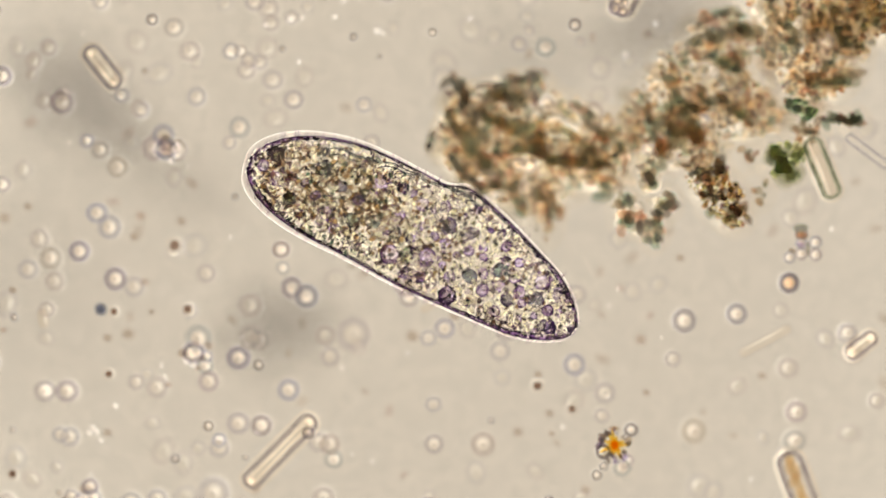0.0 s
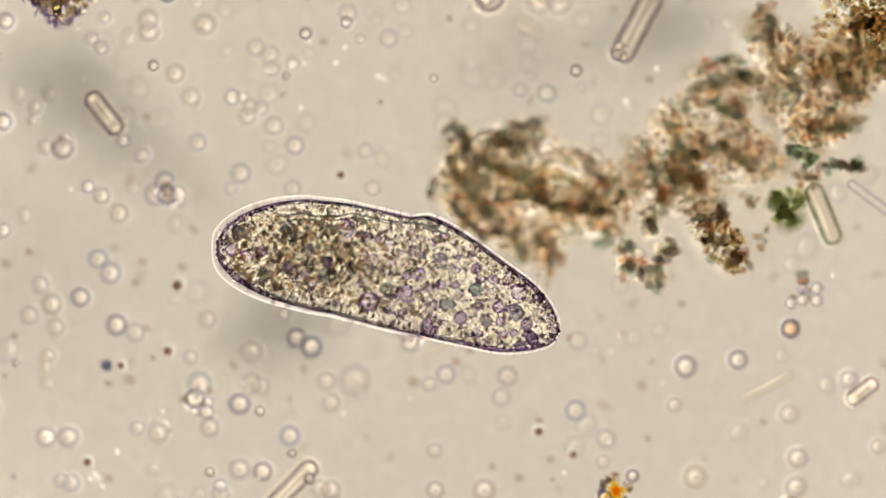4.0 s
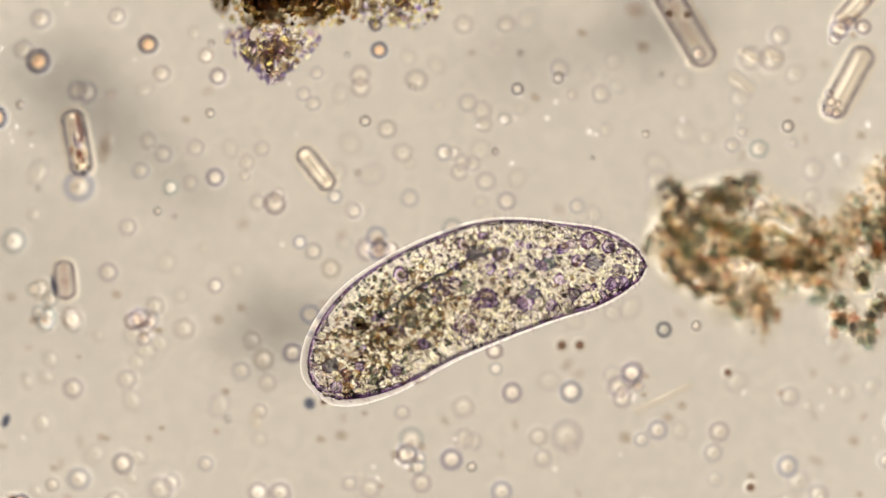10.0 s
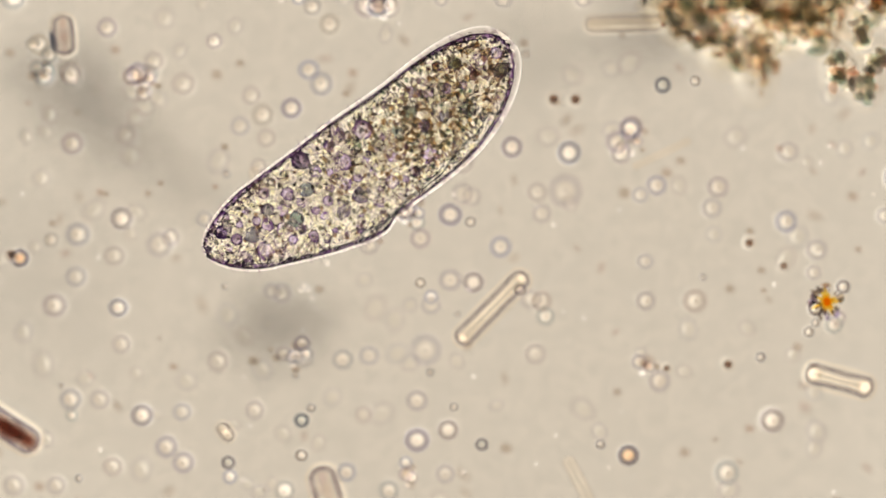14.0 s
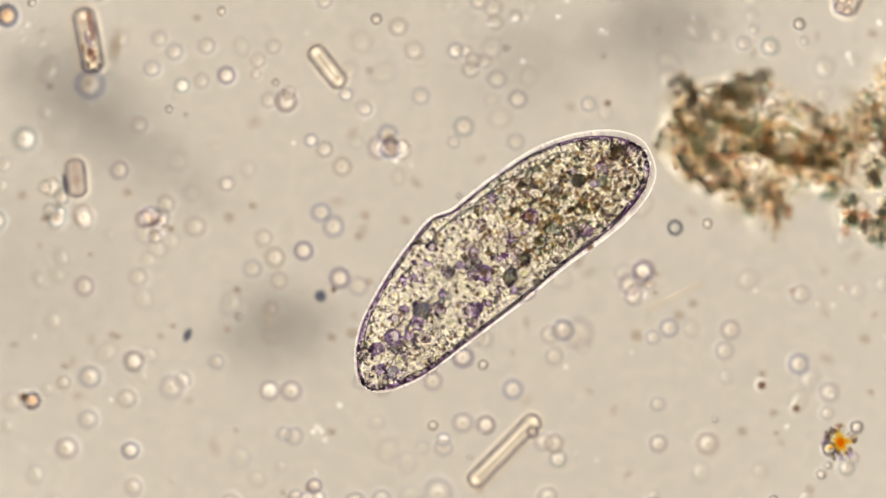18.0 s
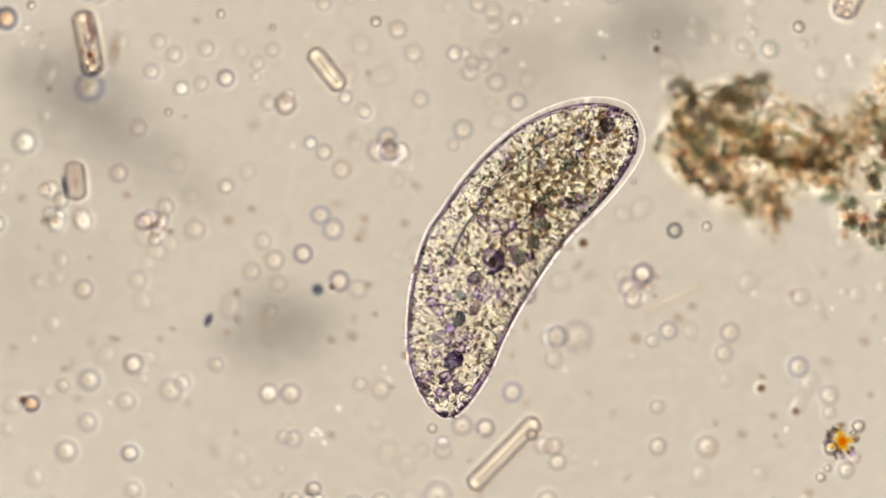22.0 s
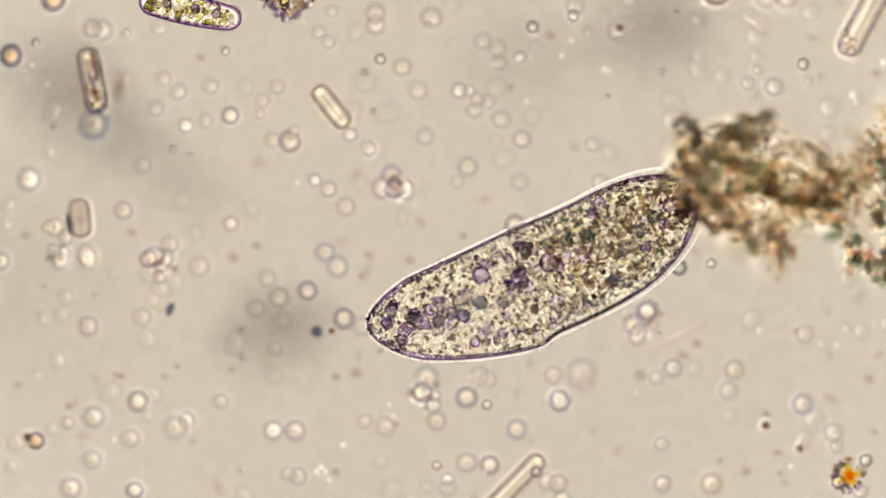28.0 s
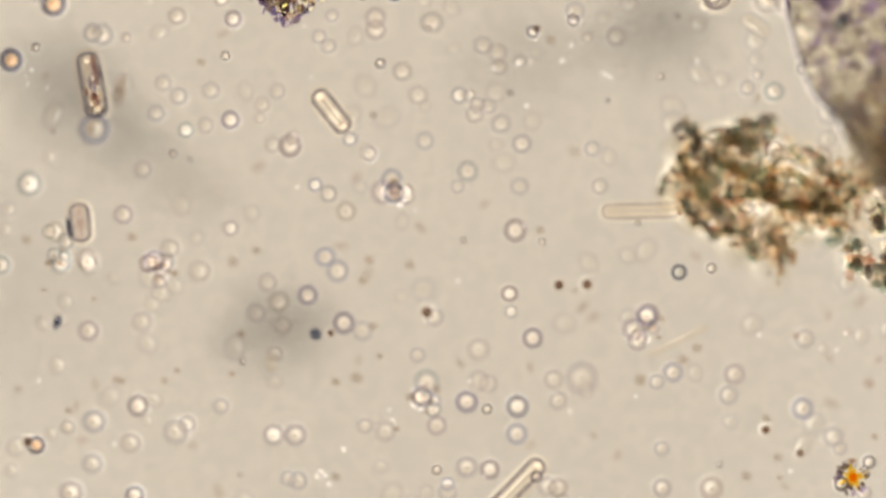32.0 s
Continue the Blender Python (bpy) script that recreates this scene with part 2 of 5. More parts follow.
MEAL = thin("food_brown", [(0.62, 0.55, 0.48), (0.86, 0.76, 0.60), (0.54, 0.57, 0.51), (0.76, 0.57, 0.49), (0.57, 0.64, 0.54)], islands=True)
VACUOLE = clear("vacuole", 1.16, [(0.79, 0.74, 0.90), (0.85, 0.80, 0.92), (0.71, 0.66, 0.83), (0.84, 0.81, 0.89), (0.93, 0.91, 0.95)], objects=True)
FOODBALL = clear("food_ball", 1.12, [(0.56, 0.62, 0.54), (0.60, 0.57, 0.66), (0.52, 0.60, 0.60)], objects=True)
FLUFF = clear("fluff_grain", 1.045, [(0.90, 0.82, 0.72), (0.70, 0.67, 0.62), (1.0, 0.96, 0.90), (0.82, 0.68, 0.58), (0.62, 0.69, 0.67)], islands=True)


# ---- mesh helpers ----
def mesh_of(name, bm, mat, smooth=True):
    me = bpy.data.meshes.new(name)
    bm.normal_update()
    bm.to_mesh(me)
    bm.free()
    if smooth:
        for p in me.polygons:
            p.use_smooth = smooth is True or p.normal.z > 0.05
    me.materials.append(mat)
    return me


def part(name, bm, mat, parent, label="", smooth=True):
    ob = new(name, bm if isinstance(bm, bpy.types.Mesh) else mesh_of(name, bm, mat, smooth))
    ob.parent = parent
    if label:
        tagged(ob, label)
    return ob


def lathe(outline, turns=28):
    """A solid of revolution about z from (radius, height) pairs, top first."""
    bm = bmesh.new()
    rings = []
    for r, z in outline:
        if r < 1e-6:
            rings.append([bm.verts.new((0, 0, z))])
        else:
            rings.append([bm.verts.new((r * math.cos(a), r * math.sin(a), z)) for a in (2 * math.pi * k / turns for k in range(turns))])
    for a, b in zip(rings, rings[1:]):
        for k in range(turns):
            k2 = (k + 1) % turns
            if len(a) == 1:
                bm.faces.new((a[0], b[k], b[k2]))
            elif len(b) == 1:
                bm.faces.new((a[k], b[0], a[k2]))
            else:
                bm.faces.new((a[k], b[k], b[k2], a[k2]))
    bmesh.ops.recalc_face_normals(bm, faces=bm.faces[:])
    bm.normal_update()
    return bm


def dome(slopes, turns=28):
    """A lens-shaped cell of radius 1 with a flat foot, from its slope in degrees at even steps from the middle to the rim."""
    steps, z, pts = 22, 0.0, [(0.0, 0.0)]
    for k in range(steps):
        f = (k + 0.5) / steps * (len(slopes) - 1)
        i = int(f)
        a = slopes[i] + (slopes[i + 1] - slopes[i]) * (f - i)
        z -= math.tan(radians(a)) / steps
        pts.append(((k + 1) / steps, z))
    bm = lathe([(r, h - z + 0.002) for r, h in pts], turns)
    for f in bm.faces:
        if f.normal.z < 0:
            f.normal_flip()
    foot = [bm.verts.new((math.cos(a), math.sin(a), 0.0)) for a in (2 * math.pi * k / turns for k in range(turns))]
    bm.faces.new(foot[::-1])
    bm.normal_update()
    return bm


def ball(bm, at, r, subdivisions=1, squash=(1, 1, 1), wobble=0.0, turn=None):
    """A rounded, slightly uneven grain."""
    m = Matrix.Translation(at) @ (turn or Matrix()) @ Matrix.Diagonal((r * squash[0], r * squash[1], r * squash[2], 1))
    vs = bmesh.ops.create_icosphere(bm, subdivisions=subdivisions, radius=1.0, matrix=m)["verts"]
    if wobble:
        c = Vector(at)
        for v in vs:
            v.co = c + (v.co - c) * (1 + wobble * random.uniform(-1, 1))
    return vs


ICO = {}


def grains(items, wobble=0.2):
    """One mesh of many grains: (place, radius, squash) each. Built from arrays, so that it stays quick."""
    if 1 not in ICO:
        bm = bmesh.new()
        bmesh.ops.create_icosphere(bm, subdivisions=2, radius=1.0)
        bm.verts.ensure_lookup_table()
        ICO[1] = (np.array([v.co[:] for v in bm.verts]), np.array([[v.index for v in f.verts] for f in bm.faces]))
        bm.free()
    vs, fs = ICO[1]
    rng = np.random.default_rng(len(items) + 7)
    verts, faces = [], []
    for k, (at, r, squash) in enumerate(items):
        q = Euler(rng.uniform(0, 6.28, 3)).to_matrix()
        low = rng.normal(0, 1, (3, 3))
        bumpy = 1 + wobble * np.sin(vs @ low.T * 2.2 + rng.uniform(0, 6, 3)).mean(1)
        w = (vs * bumpy[:, None] * np.array(squash) * r) @ np.array(q).T + np.array(at)
        verts.append(w)
        faces.append(fs + k * len(vs))
    me = bpy.data.meshes.new("grains")
    me.from_pydata(np.concatenate(verts).tolist(), [], np.concatenate(faces).tolist())
    for p in me.polygons:
        p.use_smooth = True
    return me


def blob(wobble=0.12, seed=0):
    """A soft-edged round grain of radius 1, level about its own waist."""
    bm = bmesh.new()
    vs = bmesh.ops.create_icosphere(bm, subdivisions=3, radius=1.0)["verts"]
    rng = np.random.default_rng(seed + 90)
    low, ph = rng.normal(0, 1.6, (3, 2)), rng.uniform(0, 6, 3)
    for v in vs:
        f = 1 + wobble * sum(math.sin(low[i][0] * v.co.x + low[i][1] * v.co.y + ph[i]) for i in range(3))
        v.co.x *= f
        v.co.y *= f
    return bm


def capsule(length, r, turns=20, squash=0.8, dent=0.0):
    """A rod along x with rounded ends."""
    bm = bmesh.new()
    rings = []
    cap = r * 0.8
    half = length / 2 - cap
    xs = [(-half - cap * math.cos(a), r * math.sin(a)) for a in (math.pi / 2 * k / 6 for k in range(7))]
    xs += [(-half + 2 * half * k / 6, r * (1 - dent * math.sin(math.pi * k / 6))) for k in range(1, 6)]
    xs += [(half + cap * math.sin(a), r * math.cos(a)) for a in (math.pi / 2 * k / 6 for k in range(7))]
    for x, q in xs:
        if q < 1e-6:
            rings.append([bm.verts.new((x, 0, 0))])
        else:
            rings.append([bm.verts.new((x, q * math.cos(a), q * squash * math.sin(a))) for a in (2 * math.pi * k / turns for k in range(turns))])
    for a, b in zip(rings, rings[1:]):
        for k in range(turns):
            k2 = (k + 1) % turns
            if len(a) == 1:
                bm.faces.new((a[0], b[k2], b[k]))
            elif len(b) == 1:
                bm.faces.new((a[k], a[k2], b[0]))
            else:
                bm.faces.new((a[k], a[k2], b[k2], b[k]))
    bmesh.ops.recalc_face_normals(bm, faces=bm.faces[:])
    return bm


# ---- the slide and the condenser under it ----
def slab(name, x, y, z0, z1, mat, shift=(0, 0)):
    bm = bmesh.new()
    bmesh.ops.create_cube(bm, size=1.0, matrix=Matrix.Translation((shift[0], shift[1], (z0 + z1) / 2)) @ Matrix.Diagonal((x, y, z1 - z0, 1)))
    bmesh.ops.bevel(bm, geom=bm.edges[:], offset=0.03, segments=2, affect="EDGES")
    return new(name, mesh_of(name, bm, mat, False))


slide = tagged(slab("ground", 26, 18, -0.5, 0.0, GLASS), "clear glass microscope slide under a film of pond water", "glass slide", kind="structure")


def condenser():
    """The dusty glass of the condenser: it stays under the objective while the slide moves over it."""
    top = -0.9
    bm = lathe([(0, 0), (6.0, 0), (6.05, -0.05), (6.05, -0.3), (0, -0.3)], 64)
    glass = new("condenser_lens", mesh_of("condenser_lens", bm, PLATE, False))
    tagged(glass, "round clear condenser glass below the slide, dusty in smudges, with a painted vignette", "lens")
    k = (HIGH - top) / (HIGH - 0.15) * U
    # The last, widest patch paints a vignette at the left; the rest are smudges.
    for k2, (x, y, rx, ry, a, low) in enumerate(((150, 190, 310, 200, -40, 0.62), (490, 585, 230, 180, 0, 0.62), (1160, 55, 240, 190, 0, 0.64), (930, 110, 260, 200, 0, 0.84), (310, 320, 240, 150, -35, 0.84), (90, 120, 240, 200, 0, 0.88), (20, 520, 420, 520, 0, 0.90))):
        sm = part("dust_smudge", lathe([(0, 0.004), (0.8, 0.004), (1.0, 0.003), (1.0, 0.0), (0, 0.0)], 48), smudge_material("dust_vignette", (low ** 0.5, low ** 0.5, low ** 0.49)), glass, "soft grey dusty smudge or painted vignette", False)
        sm.matrix_basis = pose((x - CX) * k, (CY - y) * k, 0.004 + 0.02 * k2, 0, 0, a) @ Matrix.Diagonal((rx * k, ry * k, 1, 1))
    return glass, top


lens, lens_top = condenser()
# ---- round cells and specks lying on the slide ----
# Slopes shape in bright middles and halos; the materials paint the dark rims.
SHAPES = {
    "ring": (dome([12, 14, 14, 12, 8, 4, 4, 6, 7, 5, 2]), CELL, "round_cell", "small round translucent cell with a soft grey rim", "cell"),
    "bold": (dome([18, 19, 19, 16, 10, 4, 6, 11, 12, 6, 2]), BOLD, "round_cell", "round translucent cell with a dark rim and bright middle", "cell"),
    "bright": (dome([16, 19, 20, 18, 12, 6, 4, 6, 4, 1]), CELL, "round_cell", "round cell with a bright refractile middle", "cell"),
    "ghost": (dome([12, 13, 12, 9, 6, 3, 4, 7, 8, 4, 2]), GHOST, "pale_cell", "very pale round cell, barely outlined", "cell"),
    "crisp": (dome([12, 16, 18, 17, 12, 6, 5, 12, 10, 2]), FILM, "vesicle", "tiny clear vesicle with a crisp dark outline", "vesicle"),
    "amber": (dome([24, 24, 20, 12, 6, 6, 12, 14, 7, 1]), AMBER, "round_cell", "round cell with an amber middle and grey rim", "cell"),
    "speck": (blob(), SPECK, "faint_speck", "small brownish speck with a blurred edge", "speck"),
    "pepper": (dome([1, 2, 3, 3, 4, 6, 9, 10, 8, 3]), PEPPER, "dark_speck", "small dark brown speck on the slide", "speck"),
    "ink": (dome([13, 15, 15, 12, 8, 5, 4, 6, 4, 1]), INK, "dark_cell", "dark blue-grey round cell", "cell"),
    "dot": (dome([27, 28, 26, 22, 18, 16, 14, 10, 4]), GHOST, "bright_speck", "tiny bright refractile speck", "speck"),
}
MESHES, TAKEN, TINY = {}, [], []
GROUPS = {"round_cell": "round cells on the slide", "pale_cell": "pale cells on the slide", "vesicle": "vesicles on the slide",
          "dark_speck": "dark specks on the slide", "faint_speck": "faint specks on the slide", "dark_cell": "dark cells on the slide", "bright_speck": "bright specks on the slide"}


def lay(shape, x, y, r, z=0.004, long=1.0, turn=0.0):
    """One cell of that shape on the slide, at plan units x, y."""
    bm, mat, name, label, category = SHAPES[shape]
    if shape not in MESHES:
        MESHES[shape] = mesh_of(name, bm, mat, True if shape in ("speck", "mote", "indigo") else "top")
    ob = new(name, MESHES[shape])
    f = random.uniform(0.66, 0.86) * (0.75 if shape == "haze" else 1.0)
    q = r * U * {"speck": 1.35, "pepper": 1.75, "ring": 1.4, "bold": 1.5, "ghost": 1.4, "haze": 1.4}.get(shape, 1.2)
    if shape in ("speck", "mote", "indigo"):
        f, z = 0.6, z + q * 0.62
    ob.matrix_basis = Matrix.Translation(plan(x, y, z)) @ pose(0, 0, 0, 0, 0, turn) @ Matrix.Diagonal((q * long, q * random.uniform(0.93, 1.05), q * f, 1))
    return tagged(ob, label, category, GROUPS[name])


def strew(shape, dx, dy, places):
    """Cells of one shape: places (x, y, radius), shifted by the stage's dx, dy. No two lie in one place."""
    for x, y, r in places:
        x, y = x - dx, y - dy
        if shape in ("speck", "pepper", "dot"):
            if any((x - a) ** 2 + (y - b) ** 2 < (1.6 * r) ** 2 for a, b in TINY):
                continue
            TINY.append((x, y))
        if shape in ("speck", "pepper", "dot") or all((x - a) ** 2 + (y - b) ** 2 > (0.45 * (r + c)) ** 2 for a, b, c in TAKEN):
            lay(shape, x, y, r)
            if shape not in ("speck", "pepper", "dot"):
                TAKEN.append((x, y, r))


# the middle of the field
strew("ring", 3, 85, [(262, 38, 18), (362, 46, 20), (310, 133, 17), (522, 261, 17), (426, 310, 18), (179, 350, 15), (210, 381, 17), (969, 168, 17),
                      (195, 487, 19), (91, 542, 18), (371, 761, 17), (513, 776, 18), (424, 835, 19), (586, 872, 17), (727, 610, 17), (1020, 731, 18),
                      (1232, 849, 20), (1411, 866, 19), (858, 872, 20), (771, 872, 16), (899, 670, 18), (1414, 815, 18)])
strew("bold", 3, 85, [(111, 265, 18), (142, 530, 16), (206, 579, 17), (344, 710, 17), (424, 719, 18), (1215, 653, 18),
                      (1308, 641, 16), (465, 839, 16), (5, 219, 15), (10, 40, 14)])
strew("bright", 3, 85, [(155, 334, 14), (315, 345, 16), (280, 345, 14), (5, 411, 16), (411, 175, 17), (367, 717, 13)])
strew("amber", 3, 85, [(1401, 586, 19)])
strew("crisp", 3, 85, [(613, 42, 12), (27, 647, 7), (371, 840, 10), (24, 847, 6), (872, 830, 6), (1333, 286, 10), (768, 142, 8)])
strew("ghost", 3, 85, [(689, 71, 17), (80, 263, 14), (485, 226, 18), (647, 270, 14), (350, 256, 16), (482, 125, 14), (519, 115, 12), (438, 209, 16),
                       (462, 195, 14), (61, 192, 14), (88, 168, 14), (57, 216, 10), (179, 88, 14), (162, 71, 13), (185, 34, 12), (253, 280, 13),
                       (922, 162, 14), (940, 138, 10), (1030, 158, 9), (71, 508, 16), (51, 562, 17), (239, 593, 18), (98, 583, 16), (84, 633, 14),
                       (337, 636, 14), (462, 687, 16), (108, 855, 14), (280, 771, 18), (761, 684, 14)])
strew("ghost", 3, 85, [(586, 717, 16), (637, 700, 14), (445, 626, 20), (367, 569, 16), (1399, 737, 18), (1074, 781, 18), (888, 707, 17), (1556, 795, 14),
                       (1195, 721, 14), (1505, 673, 16)])
strew("speck", 3, 85, [(573, 77, 9), (1151, 145, 9), (10, 471, 10), (51, 451, 8), (251, 468, 9), (239, 505, 7), (7, 670, 6),
                       (24, 599, 7), (270, 638, 6), (229, 677, 11), (192, 684, 8), (192, 852, 8),
                       (1353, 751, 8), (1148, 781, 7), (976, 818, 8), (1208, 542, 8)])
strew("dot", 3, 85, [(670, 137, 7), (835, 116, 5), (1165, 125, 6), (286, 733, 4), (292, 754, 5), (330, 724, 7), (165, 845, 6), (172, 851, 5), (158, 852, 5),
                     (179, 867, 5), (205, 805, 6), (431, 683, 4), (1478, 491, 4), (1414, 795, 3), (680, 142, 4)])
# towards the west of the field
strew("ring", 405, 78, [(162, 58, 16), (222, 66, 9), (312, 28, 16), (217, 380, 17), (0, 470, 16), (155, 586, 18), (165, 747, 20), (124, 873, 20), (118, 757, 13)])
strew("bold", 405, 78, [(402, 209, 17), (402, 400, 18), (272, 462, 17), (243, 719, 17)])
strew("bright", 405, 78, [(328, 230, 17), (410, 28, 15), (50, 325, 25), (105, 470, 18), (155, 468, 20), (285, 478, 14), (85, 410, 14)])
strew("amber", 405, 78, [(62, 789, 18)])
strew("ghost", 405, 78, [(288, 147, 15), (315, 170, 16), (275, 200, 16), (363, 222, 14), (252, 300, 16), (300, 440, 17), (372, 160, 16), (250, 570, 18),
                         (352, 480, 20), (162, 822, 18), (230, 785, 18), (310, 765, 22), (330, 752, 15), (390, 720, 14)])
strew("crisp", 405, 78, [(62, 83, 9), (305, 272, 8), (398, 98, 9)])
strew("speck", 405, 78, [(232, 420, 9), (45, 425, 9), (355, 110, 8), (165, 530, 5), (120, 728, 7), (205, 673, 8), (290, 675, 7), (312, 657, 6), (215, 676, 6)])
strew("pepper", 405, 78, [(47, 783, 9)])
strew("dot", 405, 78, [(80, 155, 4), (45, 147, 4), (65, 675, 4), (200, 788, 4)])
# further cells round the middle
strew("ring", 405, 78, [(505, 253, 19), (575, 72, 16), (665, 52, 18), (470, 495, 18), (541, 517, 18), (447, 555, 18), (605, 570, 16), (575, 455, 18), (522, 771, 19),
                        (1088, 60, 17), (920, 253, 18), (838, 305, 18), (1145, 560, 17), (1192, 660, 17), (985, 870, 18), (1170, 868, 17), (1258, 870, 18)])
strew("bold", 405, 78, [(490, 528, 18), (912, 408, 18), (825, 708, 17), (763, 755, 17), (902, 520, 14)])
strew("bright", 405, 78, [(1130, 590, 20), (905, 552, 13), (545, 325, 17), (572, 342, 18), (608, 368, 20), (483, 771, 21), (830, 168, 13), (452, 190, 13), (1298, 655, 18), (792, 858, 14)])
strew("ghost", 405, 78, [(495, 165, 20), (740, 168, 18), (500, 565, 26), (637, 580, 16), (735, 630, 18), (645, 755, 14), (685, 765, 16), (527, 852, 16),
                         (1040, 65, 10), (855, 80, 17), (880, 93, 17), (815, 170, 16), (845, 185, 14), (810, 330, 12), (920, 330, 16), (1045, 260, 17),
                         (1062, 330, 15), (1425, 600, 18), (1285, 695, 17), (1420, 720, 18), (848, 675, 18), (835, 620, 22), (912, 766, 17), (825, 820, 20),
                         (1172, 795, 14), (1030, 670, 28), (980, 672, 17)])
strew("crisp", 405, 78, [(888, 215, 10), (960, 428, 7), (1130, 395, 6), (1260, 475, 10), (862, 725, 10), (950, 845, 12), (673, 112, 11), (943, 55, 12)])
strew("speck", 405, 78, [(660, 578, 8), (590, 665, 11), (625, 660, 10), (725, 470, 9), (957, 408, 8),
                         (1235, 617, 9), (1210, 638, 10), (1135, 674, 11), (1410, 595, 8), (1358, 742, 7), (1540, 680, 10), (702, 760, 6)])
strew("pepper", 405, 78, [(1357, 762, 9), (1418, 803, 8)])
strew("ink", 405, 78, [(1203, 482, 15), (745, 695, 14)])
strew("dot", 405, 78, [(875, 120, 5), (938, 107, 5), (1012, 78, 5), (1010, 730, 4), (840, 690, 4), (1485, 620, 4), (1500, 590, 4)])
# towards the south
strew("ring", 373, -259, [(95, 540, 17), (603, 632, 18), (120, 703, 18), (290, 787, 18), (320, 815, 18), (735, 705, 18), (610, 832, 16), (685, 865, 17),
                          (1230, 542, 19), (1165, 670, 18), (1285, 833, 20), (1475, 570, 15)])
strew("bold", 373, -259, [(247, 731, 17), (735, 775, 19), (1140, 535, 17), (1365, 740, 19), (790, 757, 16), (205, 540, 15)])
strew("bright", 373, -259, [(122, 731, 12), (403, 840, 14), (520, 625, 16), (538, 622, 14), (963, 555, 18), (500, 865, 20), (722, 840, 14), (715, 815, 13)])
strew("ghost", 373, -259, [(210, 605, 16), (382, 635, 18), (650, 625, 17), (750, 615, 26), (172, 703, 17), (318, 725, 16), (447, 722, 16), (195, 822, 17),
                           (20, 855, 18), (95, 855, 16), (640, 730, 14), (937, 525, 18), (945, 622, 18), (785, 835, 16), (760, 535, 17)])
strew("crisp", 373, -259, [(547, 718, 8), (520, 660, 6), (530, 802, 12), (1345, 628, 9), (1442, 567, 8), (1430, 583, 10), (800, 716, 8), (135, 843, 7)])
strew("speck", 373, -259, [(445, 635, 9), (303, 645, 8), (65, 858, 10), (1290, 507, 9), (1350, 510, 6), (1410, 610, 9),
                           (1090, 690, 8), (1325, 755, 9), (893, 790, 11), (1210, 797, 10), (1145, 636, 12)])
strew("pepper", 373, -259, [(1390, 472, 8), (1287, 641, 9), (1178, 648, 7)])
strew("ink", 373, -259, [(400, 815, 13), (530, 740, 14), (850, 783, 12)])
strew("amber", 373, -259, [(1110, 802, 20)])
# towards the north
strew("ring", 407, 177, [(100, 30, 18), (182, 160, 18), (672, 138, 18), (725, 235, 17), (1372, 265, 18), (520, 342, 13), (515, 358, 14)])
strew("bright", 407, 177, [(318, 130, 14), (405, 130, 14), (393, 95, 16)])
strew("amber", 407, 177, [(700, 85, 17), (95, 105, 24), (290, 75, 20), (20, 205, 22)])
strew("ghost", 407, 177, [(70, 85, 18), (235, 25, 16), (850, 40, 18), (1020, 118, 17), (1360, 100, 22), (1395, 100, 22), (1315, 255, 17), (925, 40, 16), (1410, 60, 18)])
strew("crisp", 407, 177, [(1200, 128, 6), (1425, 220, 12), (950, 90, 6), (695, 40, 11)])
strew("speck", 407, 177, [(1060, 55, 9), (1168, 80, 11), (1155, 15, 16), (1548, 245, 11)])
strew("pepper", 407, 177, [(945, 198, 7)])
strew("dot", 407, 177, [(920, 210, 6), (998, 205, 5), (935, 285, 5), (1515, 275, 7)])


# very pale cells far out of focus, filling the field between
hazy = np.random.default_rng(77)
SHAPES["indigo"] = (blob(0.05, 7), INDIGO, "dark_cell", "small dark blue-grey drifting cell", "cell")
SHAPES["haze"] = (dome([11, 12, 12, 10, 7, 4, 3, 3, 2, 1]), HAZE, "pale_cell", "faint blurred pale cell, almost invisible", "cell")
SHAPES["mote"] = (blob(0.2, 5), MOTE, "faint_speck", "very faint blurred brownish speck", "speck")
count = 0
while count < 260:
    x, y, r = hazy.uniform(-420, 1580), hazy.uniform(-180, 1160), hazy.uniform(10, 20)
    if all((x - a) ** 2 + (y - b) ** 2 > (0.8 * (r + c)) ** 2 for a, b, c in TAKEN):
        if count % 3:
            lay("haze", x, y, r, 0.004, hazy.uniform(1.0, 1.35), hazy.uniform(0, 180))
            TAKEN.append((x, y, r * 0.6))
        else:
            lay("mote", x, y, r * 0.55, 0.03, hazy.uniform(1.0, 1.5), hazy.uniform(0, 180))
        count += 1

for k in range(60):
    lay("dot" if k % 3 else "crisp", hazy.uniform(-420, 1580), hazy.uniform(-180, 1160), hazy.uniform(2.5, 4.5) if k % 3 else hazy.uniform(4.5, 7))


# small irregular clusters: a bright cell, a ring and darker crumbs touching
for cx, cy in ((300, 264), (345, 630), (-300, 380), (-120, 395), (132, 890), (745, 505), (350, 1105), (770, 905)):
    lay("bright", cx + random.uniform(2, 10), cy + random.uniform(-6, 6), 12, 0.03)
    lay("ring", cx - random.uniform(6, 14), cy - random.uniform(4, 12), 13, 0.02)
    for k in range(4):
        lay("speck", cx + random.uniform(-24, 24), cy + random.uniform(-22, 22), random.uniform(5, 9), 0.03)
    lay("dot", cx + random.uniform(-14, 14), cy + random.uniform(8, 20), 7, 0.04)


